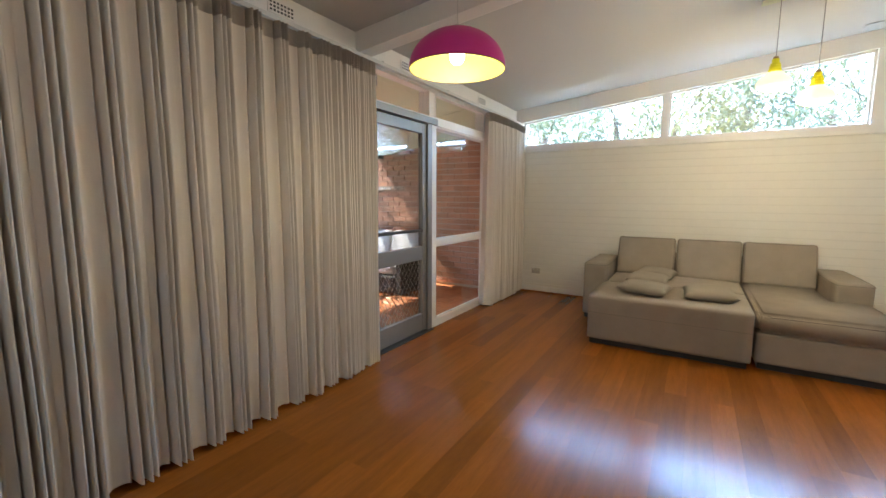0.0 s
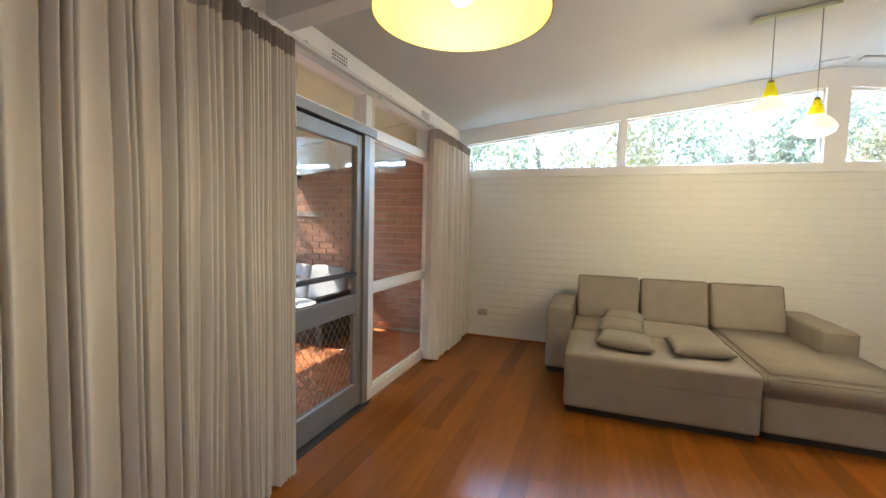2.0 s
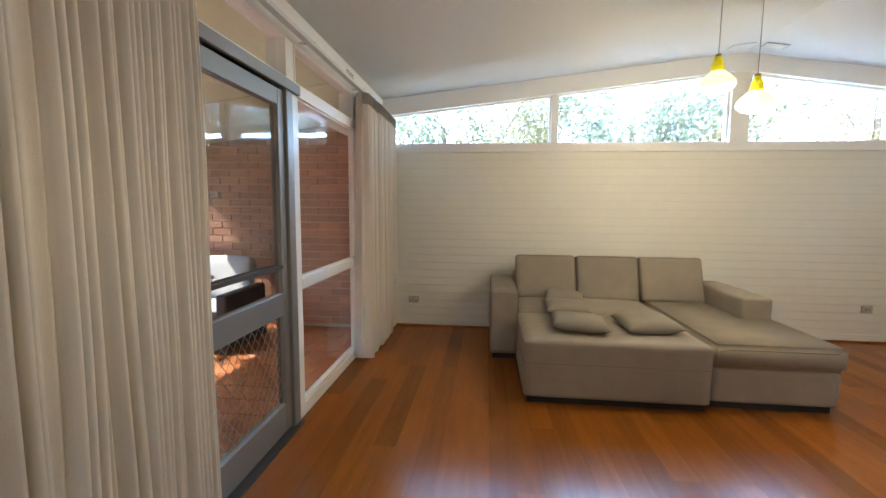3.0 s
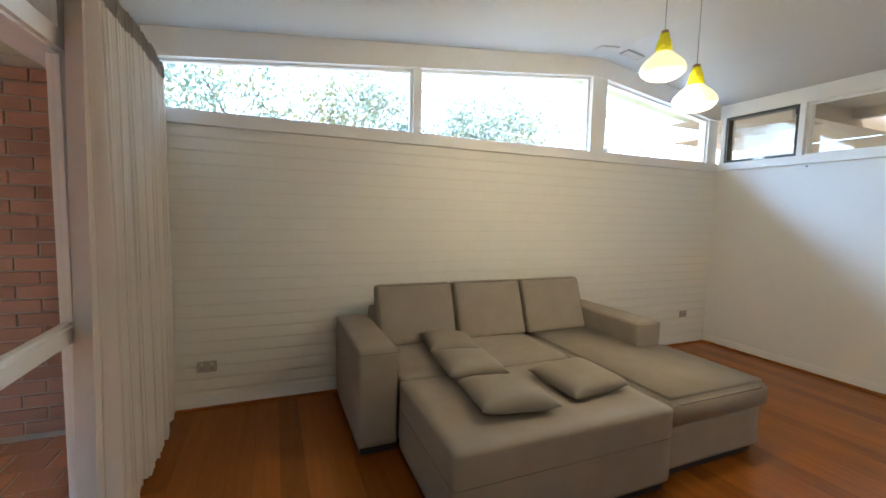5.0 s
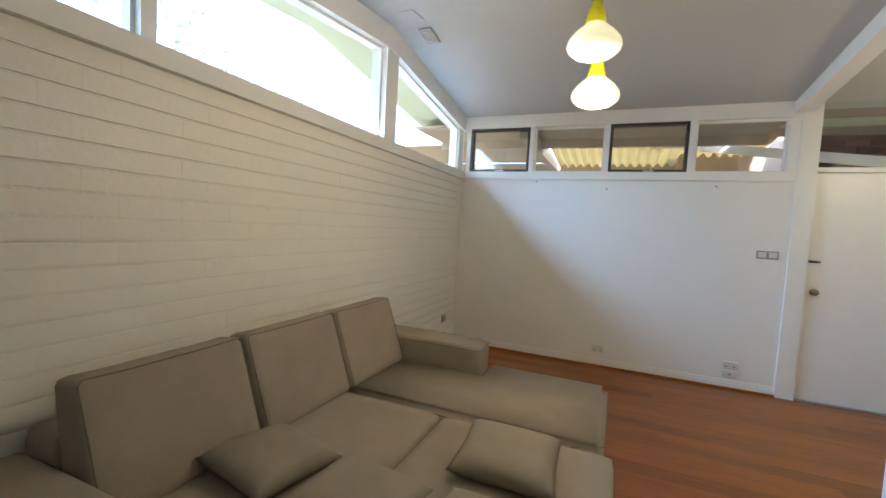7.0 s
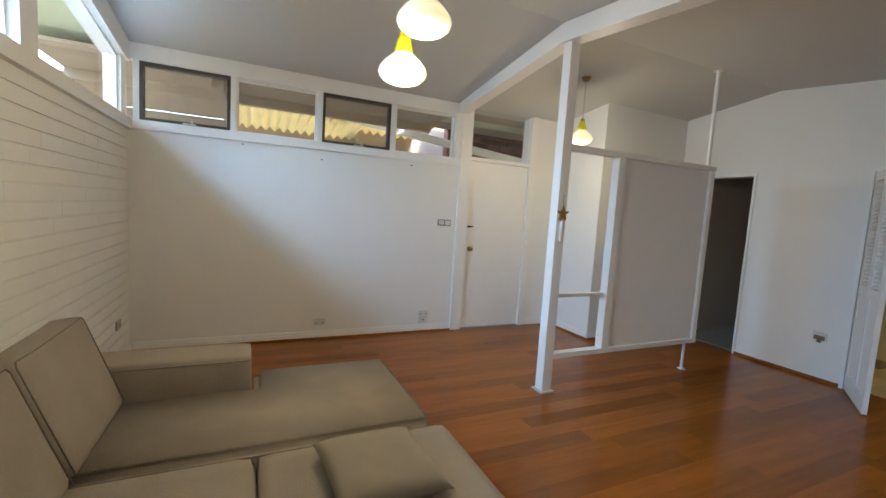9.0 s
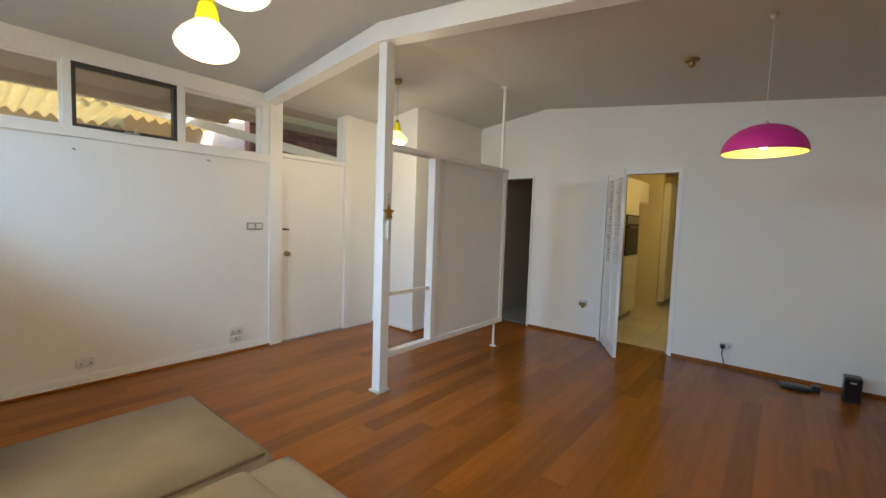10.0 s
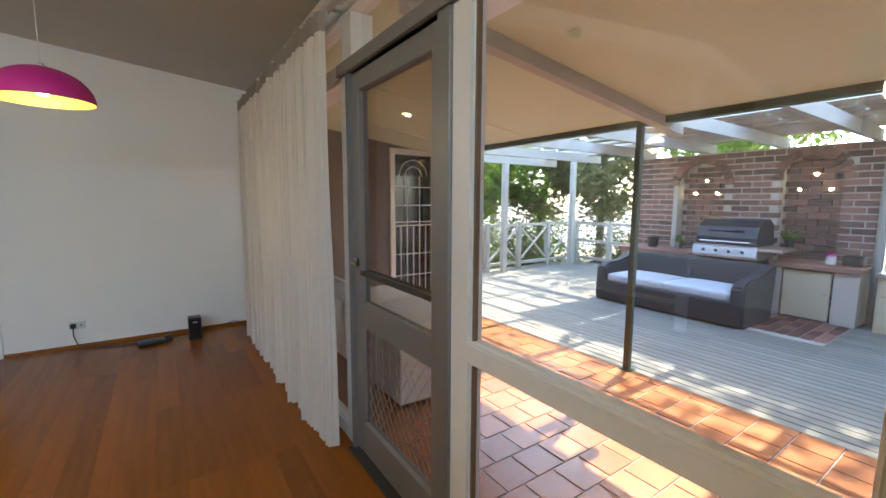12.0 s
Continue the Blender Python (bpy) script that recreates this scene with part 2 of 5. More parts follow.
def tube(points, radius, seg=8):
    """A round bar or cable along a line of points."""
    bm = bmesh.new()
    pts = [Vector(p) for p in points]
    rings = []
    for i, p in enumerate(pts):
        d = (pts[min(i + 1, len(pts) - 1)] - pts[max(i - 1, 0)]).normalized()
        side = d.orthogonal().normalized()
        if rings:
            side = (last - d * last.dot(d)).normalized()
        last = side
        up = d.cross(side)
        r = radius[i] if isinstance(radius, (list, tuple)) else radius
        rings.append([bm.verts.new(p + r * (math.cos(2 * math.pi * k / seg) * side + math.sin(2 * math.pi * k / seg) * up)) for k in range(seg)])
    for a, b in zip(rings, rings[1:]):
        for k in range(seg):
            j = (k + 1) % seg
            bm.faces.new((a[k], a[j], b[j], b[k]))
    bm.faces.new(rings[0][::-1])
    bm.faces.new(rings[-1])
    return bm


def soft_block(w, d, h, puff=0.02, r=0.035, n=14):
    """An upholstered block, base at z = 0, with crowned faces and rounded edges."""
    bm = bmesh.new()
    bmesh.ops.create_cube(bm, size=1.0)
    bmesh.ops.subdivide_edges(bm, edges=bm.edges[:], cuts=n, use_grid_fill=True)
    for v in bm.verts:
        u = Vector((v.co.x * 2, v.co.y * 2, v.co.z * 2))
        half = Vector((w / 2, d / 2, h / 2))
        p = Vector((u.x * half.x, u.y * half.y, u.z * half.z))
        q = Vector([max(-(half[i] - r), min(half[i] - r, p[i])) for i in range(3)])
        off = p - q
        if off.length > 1e-9:
            p = q + off.normalized() * min(r, off.length)
        crown = (1 - u.x ** 2) * (1 - u.y ** 2)
        p.z += math.copysign(puff * crown, u.z) * abs(u.z) ** 3 if u.z > 0 else 0
        p.x += 0.35 * puff * u.x ** 3 * (1 - u.y ** 2) * (1 - u.z ** 2)
        p.y += 0.35 * puff * u.y ** 3 * (1 - u.x ** 2) * (1 - u.z ** 2)
        v.co = p + Vector((0, 0, h / 2))
    return bm


def pillow_mesh(w, d, h, n=18):
    """A stuffed pillow: thin pointed corners, full middle, slight creases."""
    bm = bmesh.new()
    for side in (1, -1):
        grid = {}
        for i in range(n + 1):
            for j in range(n + 1):
                u, v = 2 * i / n - 1, 2 * j / n - 1
                full = max(0.0, (1 - u ** 4) * (1 - v ** 4)) ** 0.55
                x = u * w / 2 * (1 - 0.07 * (1 - v * v) * abs(u) ** 3)
                y = v * d / 2 * (1 - 0.07 * (1 - u * u) * abs(v) ** 3)
                wob = 0.05 * noise.noise(Vector((u * 2.1, v * 2.1, side * 3.0)))
                grid[i, j] = bm.verts.new((x, y, side * h / 2 * full * (1 + wob)))
        for i in range(n):
            for j in range(n):
                q = [grid[i, j], grid[i + 1, j], grid[i + 1, j + 1], grid[i, j + 1]]
                bm.faces.new(q if side > 0 else q[::-1])
    bmesh.ops.remove_doubles(bm, verts=bm.verts[:], dist=1e-5)
    return bm


def moved(bm, m):
    bmesh.ops.transform(bm, matrix=m, verts=bm.verts[:])
    return bm


def rng(seed):
    return random.Random(seed)



# ---- the room's shell ----
XL, XR, YB, YF = -2.05, 3.40, -0.36, 5.65      # glazing, window wall, back wall, brick wall
RIDGE, ZR = 1.65, 2.90
SILL, HEAD = 2.03, 2.52


def ceil_z(x):
    return ZR - (0.106 * (RIDGE - x) if x < RIDGE else 0.14 * (x - RIDGE))


# floor base under the boards, and the ground sheet
structure("floor", box(-2.1, 3.6, -0.48, 5.9, -0.12, -0.012), JOINT, "dark base under the floorboards")
structure("ground", box(-400, 400, -400, 400, -0.9, -0.40), GROUND, "leaf-strewn garden ground")

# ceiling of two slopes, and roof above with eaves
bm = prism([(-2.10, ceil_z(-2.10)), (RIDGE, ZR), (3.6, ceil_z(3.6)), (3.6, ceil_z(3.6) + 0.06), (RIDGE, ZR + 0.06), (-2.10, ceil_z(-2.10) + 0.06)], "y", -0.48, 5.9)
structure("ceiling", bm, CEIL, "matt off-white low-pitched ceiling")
bm = prism([(-2.2, ceil_z(-2.2) + 0.10), (RIDGE, ZR + 0.10), (4.3, ceil_z(4.3) + 0.10), (4.3, ceil_z(4.3) + 0.2), (RIDGE, ZR + 0.2), (-2.2, ceil_z(-2.2) + 0.2)], "y", -6.0, 6.45)
structure("roof", bm, CREAM, "low-pitched roof with cream painted eaves")
# ridge and wall beams
bm = prism([(-2.0, ceil_z(-2.0) - 0.005), (RIDGE, ZR - 0.005), (3.4, ceil_z(3.4) - 0.005), (3.4, ceil_z(3.4) - 0.105), (RIDGE, ZR - 0.145), (-2.0, ceil_z(-2.0) - 0.155)], "y", 2.43, 2.56)
structure("ceiling_beam", bm, TRIM, "white painted beam following the ceiling slope")

# brick wall: core behind the bricks, frame of the high windows
BW_TOP = 1.94
structure("wall_brick", box(-2.10, 3.6, 5.660, 5.86, -0.1, BW_TOP), MORTARWHITE, "white painted brick wall")
bm = boxes((-2.05, 3.40, 5.615, 5.80, BW_TOP, 2.025))
structure("window_sill", bm, TRIM, "long white timber sill under the high windows")
# glazing head following the roof slope
t = 0.20
bm = prism([(-2.05, ceil_z(-2.05)), (RIDGE, ZR), (3.4, ceil_z(3.4)), (3.4, 2.50), (3.27, 2.50), (1.77, 2.715), (1.57, 2.725), (-1.9, 2.345), (-2.05, 2.345)], "y", 5.635, 5.80)
structure("window_head", bm, TRIM, "white painted sloping head over the high windows")


def slope_top(x):
    return 2.345 + (x + 1.9) * (2.725 - 2.345) / 3.47 if x < 1.6 else 2.715 - (x - 1.77) * (2.715 - 2.50) / 1.50


bm = boxes((-2.05, -1.90, 5.64, 5.78, 2.02, 2.36), (-0.185, -0.125, 5.65, 5.77, 2.02, slope_top(-0.15) + 0.02), (1.585, 1.76, 5.64, 5.78, 2.02, 2.74), (3.25, 3.40, 5.66, 5.78, 2.02, 2.53))
structure("window_mullion", bm, TRIM, "white painted posts between the high panes")
for i, (a, b) in enumerate(((-1.90, -0.185), (-0.125, 1.585), (1.76, 3.25))):
    w = tagged(new("window_%d" % (i + 1)), "high wedge-shaped window over the brick wall", "window", kind="structure")
    pane = prism([(a, 2.026), (b, 2.026), (b, slope_top(b)), (a, slope_top(a))], "y", 5.705, 5.709)
    g = part("pane", pane, GLASS, w)
    g.visible_shadow = False
    bm = bmesh.new()
    for x in (a, b):
        s = 0.018 if x == a else -0.018
        add_box(bm, x, x + s, 5.685, 5.73, 2.026, slope_top(x) - 0.002)
    add_box(bm, a + 0.018, b - 0.018, 5.685, 5.73, 2.026, 2.044)
    part("frame", bm, TRIM, w)
    bm = prism([(a, slope_top(a) - 0.018), (b, slope_top(b) - 0.018), (b, slope_top(b)), (a, slope_top(a))], "y", 5.686, 5.729)
    part("frame", bm, TRIM, w)

# window wall
structure("wall_east", boxes((3.40, 3.58, 2.50, 5.65, -0.1, 1.95), (3.40, 3.58, -0.48, 1.43, -0.1, ceil_z(3.4))), WHITE, "plain white plastered wall")
structure("window_sill_east", box(3.375, 3.56, 2.50, 5.615, 1.95, SILL), TRIM, "white timber sill of the high window strip")
structure("window_head_east", boxes((3.385, 3.56, 2.50, 5.635, HEAD, ceil_z(3.4) + 0.01)), TRIM, "white timber head of the high window strip")
for k, (a, b) in enumerate(((5.57, 5.615), (4.83, 4.88), (4.06, 4.11), (3.29, 3.35), (2.50, 2.57))):
    structure("mullion", box(3.39, 3.54, a, b, SILL, HEAD), TRIM, "white painted window post")
STRIP = ((4.88, 5.57, True), (4.11, 4.83, False), (3.35, 4.06, True), (2.57, 3.29, False))
for i, (a, b, opens) in enumerate(STRIP):
    w = tagged(new("window_%d" % (i + 4)), "dark-framed awning window with a stay" if opens else "fixed pane with white timber beads", "window", kind="structure")
    g = part("pane", box(3.455, 3.459, a + 0.02, b - 0.02, SILL + 0.02, HEAD - 0.02), GLASS, w)
    g.visible_shadow = False
    f, m = (0.028, DARKALU) if opens else (0.016, TRIM)
    x0, x1 = (3.40, 3.47) if opens else (3.43, 3.47)
    part("frame", boxes((x0, x1, a, a + f, SILL, HEAD), (x0, x1, b - f, b, SILL, HEAD), (x0, x1, a + f, b - f, SILL, SILL + f), (x0, x1, a + f, b - f, HEAD - f, HEAD)), m, w)
    if opens:
        y = (a + b) / 2 - 0.02
        stay = part("stay", boxes((3.375, 3.40, y - 0.05, y + 0.05, SILL + 0.006, SILL + 0.016), (3.37, 3.385, y - 0.03, y - 0.015, SILL + 0.012, SILL + 0.055)), STEEL, w, "metal window stay")
        part("catch", box(3.385, 3.40, a + 0.01, a + 0.03, HEAD - 0.10, HEAD - 0.05), BLACK, w)

# front door with its frame and the light over it
structure("door_frame", boxes((3.37, 3.56, 2.36, 2.50, 0, ceil_z(3.4)), (3.375, 3.56, 1.43, 1.52, 0, ceil_z(3.4)), (3.385, 3.55, 1.52, 2.36, 2.035, 2.075)), TRIM, "white painted front door frame")
door = thing("front_door", (3.43, 1.94, 0), "flat white painted front door, closed, with a brass knob", "door")
tagged(door, kind="structure")
part("leaf", box(3.405, 3.445, 1.525, 2.355, 0.012, 2.03, bevel=0.003), TRIM, door)
part("knob", moved(lathe([(0, 0.062), (0.02, 0.06), (0.027, 0.045), (0.02, 0.028), (0.011, 0.02), (0.011, 0.006), (0.03, 0.004), (0.03, 0), (0, 0)], (0, 0, 0), 20), pose(3.405, 2.29, 0.985, 0, -90, 0)), BRASS, door, "aged brass knob", True)
part("latch", boxes((3.385, 3.405, 2.29, 2.345, 1.243, 1.262), (3.375, 3.39, 2.27, 2.30, 1.246, 1.259)), BLACK, door, "small dark latch")
part("threshold", box(3.38, 3.46, 1.525, 2.355, 0.001, 0.011), GREYPLATE, door)
w = tagged(new("window_8"), "clear light over the front door", "window", kind="structure")
g = part("pane", box(3.45, 3.454, 1.52, 2.36, 2.075, ceil_z(3.4)), GLASS, w)
g.visible_shadow = False

# back wall with two openings, cupboard block, rooms behind
zb = lambda x: ceil_z(x) + 0.01
bm = bmesh.new()
for pts in ([(-2.1, -0.1), (0.05, -0.1), (0.05, zb(0.05)), (-2.1, zb(-2.1))], [(0.05, 2.01), (0.81, 2.01), (0.81, zb(0.81)), (0.05, zb(0.05))],
            [(0.81, -0.1), (1.80, -0.1), (1.80, zb(RIDGE)), (RIDGE, zb(RIDGE)), (0.81, zb(0.81))], [(1.80, 2.02), (2.66, 2.02), (2.66, zb(2.66)), (1.80, zb(1.80))]):
    o = prism(pts, "y", -0.48, YB)
    me = bpy.data.meshes.new("piece")
    o.to_mesh(me)
    o.free()
    bm.from_mesh(me)
    bpy.data.meshes.remove(me)
structure("wall_back", bm, WHITE, "plain white plastered wall with two doorways")
structure("wall_cupboard", prism([(2.66, -0.1), (3.40, -0.1), (3.40, zb(3.4)), (2.66, zb(2.66))], "y", -2.6, 1.02), WHITE, "white built-in cupboard block beside the entry")
structure("door_frame_kitchen", boxes((0.02, 0.05, -0.50, -0.345, 0, 2.045), (0.81, 0.84, -0.50, -0.345, 0, 2.045), (0.02, 0.84, -0.50, -0.343, 2.012, 2.045), (0.05, 0.07, -0.48, -0.37, 0, 2.01), (0.79, 0.81, -0.48, -0.37, 0, 2.01)), TRIM, "thin white kitchen door frame")
structure("door_frame_hall", boxes((1.775, 1.80, -0.50, -0.347, 0, 2.045), (1.80, 2.66, -0.50, -0.347, 2.015, 2.045)), TRIM, "thin white hall door frame")


# skirting boards with a stepped top
def skirting(name, x0, x1, y0, y1, side):
    """side: the wall that the board stands against, by its outward direction."""
    dx, dy = side
    items = []
    for t, z0, z1 in ((0.016, 0, 0.055), (0.011, 0.055, 0.075), (0.006, 0.075, 0.085)):
        items.append((x0, x1 + (t * dx if dx else 0), y0, y1 + (t * dy if dy else 0), z0, z1))
    ob = structure(name, boxes(*items), TRIM, "white painted skirting board")
    return ob


skirting("baseboard", -1.95, 3.37, 5.645, 5.645, (0, -1))
skirting("baseboard", 3.40, 3.40, 2.50, 5.62, (-1, 0))
skirting("baseboard", 3.40, 3.40, 1.02, 1.43, (-1, 0))
skirting("baseboard", 2.66, 3.40, 1.02, 1.02, (0, 1))
skirting("baseboard", 2.66, 2.66, -0.36, 1.02, (-1, 0))
structure("floor_bead", boxes((-1.95, 3.37, 5.612, 5.629, 0, 0.018), (3.365, 3.384, 2.50, 5.612, 0, 0.018), (2.66, 3.384, 1.036, 1.052, 0, 0.018), (2.625, 2.644, -0.36, 1.036, 0, 0.018)), FLOOR, "timber bead along the skirting")
structure("baseboard", boxes((-2.0, 0.02, -0.36, -0.345, 0, 0.03), (0.84, 1.775, -0.36, -0.345, 0, 0.03)), FLOOR, "low timber skirting strip")

# ---- glazed wall to the patio ----
POSTS = ((-0.36, -0.27), (1.02, 1.12), (2.42, 2.52), (3.435, 3.53), (4.62, 4.72), (5.56, 5.65))
structure("wall_patio_head", boxes((-2.10, -2.0, -0.36, 5.65, 2.31, ceil_z(-2.05)), (-2.16, -1.985, -0.36, 5.65, 2.0, 2.075)), TRIM, "white boarded strip above the patio glazing")
structure("glazing_post", boxes(*[(-2.05, -1.99, a, b, 0, 2.0) for a, b in POSTS], *[(-2.13, -2.01, a, b, 2.075, 2.31) for a, b in POSTS]), TRIM, "white painted timber posts of the glazed wall")
BAYS = [(POSTS[i][1], POSTS[i + 1][0]) for i in range(5)]
for i, (a, b) in enumerate(BAYS):
    if i == 2:
        g = part("pane", box(-2.072, -2.068, a, b, 2.075, 2.31), GLASS, tagged(new("window_20"), "narrow light over the patio door", "window", kind="structure"))
        g.visible_shadow = False
        continue
    w = tagged(new("window_%d" % (i + 9)), "tall patio window with a timber rail and low pane", "window", kind="structure")
    part("sill", boxes((-2.012, -1.988, a, b, 0.830, 0.894), bevel=0.002), TRIM, w)
    part("bottom_plate", box(-2.06, -1.99, a, b, 0, 0.075), TRIM, w)
    panes = [(0.894, 2.0), (2.075, 2.31)] + ([(0.075, 0.830)] if i else [])
    for z0, z1 in panes:
        g = part("pane", box(-2.022, -2.018, a, b, z0, z1), GLASS, w)
        g.visible_shadow = False
        f = 0.012
        part("bead", boxes((-2.035, -2.005, a + f, b - f, z0, z0 + f), (-2.035, -2.005, a + f, b - f, z1 - f, z1)), TRIM, w)
        for u0, u1 in ((a, a + f), (b - f, b)):
            part("bead", box(-2.035, -2.003, u0, u1, z0, z1), TRIM, w)
        if z0 < 2:
            part("gasket", box(-2.017, -2.0, a + f, a + f + 0.010, z0 + f, z1 - f), BROWNDOOR, w, "thin brown glazing gasket")
    if i == 0:
        part("panel", box(-2.06, -2.02, a, b, 0.075, 0.812), GREYALU, w, "dark grey lower panel")
        part("sash", boxes((-2.016, -1.99, a, b, 0.897, 0.94), (-2.016, -1.99, a, b, 1.95, 2.0), (-2.016, -1.99, a, a + 0.04, 0.94, 1.95), (-2.016, -1.99, b - 0.04, b, 0.94, 1.95)), GREYALU, w)
        part("latch", boxes((-1.99, -1.965, 0.0, 0.13, 0.90, 0.915), (-1.975, -1.96, 0.05, 0.075, 0.91, 0.975)), BLACK, w)

# aluminium patio door
pd = thing("patio_door", (-2.0, 2.94, 0), "closed grey aluminium patio door with tinted glass", "door")
tagged(pd, kind="structure")
D0, D1 = 2.52, 3.435
part("head_track", box(-2.03, -1.965, 2.42, 3.52, 2.0, 2.06, bevel=0.003), GREYALU, pd)
part("jamb", box(-2.06, -1.975, D0, D0 + 0.03, 0.012, 2.0), GREYALU, pd)
part("jamb", box(-2.06, -1.975, D1 - 0.075, D1, 0.012, 2.0, bevel=0.004), GREYALU, pd)
part("stile", box(-2.045, -1.995, D0 + 0.032, D0 + 0.115, 0.02, 1.99, bevel=0.003), GREYALU, pd)
part("stile", box(-2.045, -1.995, D1 - 0.14, D1 - 0.077, 0.02, 1.99, bevel=0.003), GREYALU, pd)
part("rail", box(-2.044, -1.996, D0 + 0.115, D1 - 0.14, 0.72, 0.85, bevel=0.003), GREYALU, pd)
part("rail", box(-2.044, -1.996, D0 + 0.115, D1 - 0.14, 0.02, 0.19, bevel=0.003), GREYALU, pd)
part("rail", box(-2.044, -1.996, D0 + 0.115, D1 - 0.14, 1.90, 1.99, bevel=0.003), GREYALU, pd)
part("push_bar", box(-2.05, -1.99, D0 + 0.115, D1 - 0.14, 0.99, 1.012), DARKALU, pd)
for z0, z1 in ((0.19, 0.72), (0.85, 1.90)):
    g = part("pane", box(-2.022, -2.018, D0 + 0.115, D1 - 0.14, z0, z1), DOORGLASS, pd)
    g.visible_shadow = False
bm = bmesh.new()
PITCH, U0, U1 = 0.062, D0 + 0.115, D1 - 0.14
for k in range(-9, 22):
    for sgn in (1, -1):
        # a bar climbs 0.53 m over 0.40 m; clipped to the opening
        a0 = U0 + k * PITCH
        t0, t1 = (max(0.0, (U0 - a0) / 0.40), min(1.0, (U1 - a0) / 0.40))
        if t1 - t0 < 0.02:
            continue
        bar = tube([(-2.03, a0 + 0.40 * q, 0.19 + 0.53 * (q if sgn > 0 else 1 - q)) for q in (t0, t1)], 0.0016, 4)
        me = bpy.data.meshes.new("bar")
        bar.to_mesh(me)
        bar.free()
        bm.from_mesh(me)
        bpy.data.meshes.remove(me)
part("grille", bm, WHITEPLATE, pd, "pale diamond grille")
part("lock", boxes((-1.995, -1.975, D0 + 0.06, D0 + 0.10, 1.03, 1.075), (-1.98, -1.955, D0 + 0.065, D0 + 0.13, 1.045, 1.06), bevel=0.003), CHROME, pd, "chrome lever lock")
part("threshold", box(-2.12, -1.95, D0, D1, 0.0, 0.012), DARKALU, pd)


# ---- curtains ----
def curtain(name, y0, y1, pleats, depth, seed, centres, label):
    r = rng(seed)
    bm = bmesh.new()
    rows = 24
    LOOP = ((0.0, -1.10), (0.18, -1.00), (0.25, 0.12), (0.33, 0.56), (0.50, 0.70), (0.68, 0.58), (0.80, 0.14))
    if centres:
        edges = [y0] + [(a + b) / 2 for a, b in zip(centres, centres[1:])] + [y1]
        edges = [e - y0 for e in edges]
    else:
        edges = [0.0]
        for k in range(pleats):
            edges.append(edges[-1] + r.uniform(0.82, 1.18))
    total = edges[-1]
    step = (y1 - y0) / total
    amp = [r.uniform(0.8, 1.2) * (0.6 if k > pleats - 4 else 1.0) for k in range(pleats + 1)]
    sway = [r.uniform(-1, 1) for _ in range(pleats + 1)]
    wide = [r.uniform(0.85, 1.15) for _ in range(pleats + 1)]
    cols = []
    for k in range(pleats):
        w = (edges[k + 1] - edges[k]) * step
        fw = min(0.086 * wide[k], 0.76 * w)
        us = [("flat", q / 7 * 0.5) for q in range(7)] + [("fold", q) for q in range(22)] + [("flat", 0.5 + q / 7 * 0.5) for q in range(7)]
        for what, u in us:
            col = []
            for j in range(rows + 1):
                h = j / rows
                z = 0.022 + (2.285 - 0.022) * h
                y = y0 + edges[k] * step
                low = 1 - h
                if what == "flat":
                    y += (u / 0.5) * (w - fw) / 2 if u < 0.5 else (w + fw) / 2 + (u - 0.5) / 0.5 * (w - fw) / 2
                    t = u / 0.5 if u < 0.5 else (1 - u) / 0.5
                    d = -0.004 - 0.036 * math.cos(math.pi / 2 * t) * (0.4 + 0.6 * low)
                else:
                    q, (du, dh) = (u // 7, LOOP[u % 7]) if u < 21 else (2, (1.0, -0.9))
                    y += (w - fw) / 2 + fw * (q + du) / 3
                    tall = (0.92, 1.0, 0.86)[q] * (1 + 0.12 * math.sin(3.1 * k + 2 * q))
                    d = -0.006 * low + depth * amp[k] * tall * dh * (0.6 + 0.4 * low ** 0.6)
                y += sway[k] * 0.018 * low ** 1.5 + 0.006 * noise.noise(Vector((k * 1.3, h * 3.0, seed)))
                d += 0.010 * noise.noise(Vector((k * 0.9 + (u if what == "flat" else 0.5), h * 2.2, seed + 5)))
                col.append(bm.verts.new((-1.868 + d, y, z)))
            cols.append(col)
    head = bmesh.new()
    tops = [[head.verts.new(p.co + Vector((0.0015, 0, 0))) for p in col[rows - 1:]] for col in cols]
    for a, b in zip(tops, tops[1:]):
        head.faces.new((a[0], b[0], b[1], a[1]))
    bmesh.ops.solidify(head, geom=head.faces[:], thickness=0.002)
    for a, b in zip(cols, cols[1:]):
        for j in range(rows):
            bm.faces.new((a[j], b[j], b[j + 1], a[j + 1]))
    c = thing(name, (-1.9, (y0 + y1) / 2, 0.02), label, "curtain", "patio curtains")
    part("cloth", bm, CURTAIN, c, smooth=True)
    part("heading_band", head, HEADING, c, "stiffened heading tape, opaque", True)
    for k in range(pleats):
        y = y0 + (y1 - y0) * (edges[k] + edges[k + 1]) / 2 / total
        part("hook", boxes((-1.915, -1.905, y - 0.004, y + 0.004, 2.27, 2.315)), WHITEPLATE, c)
    return c


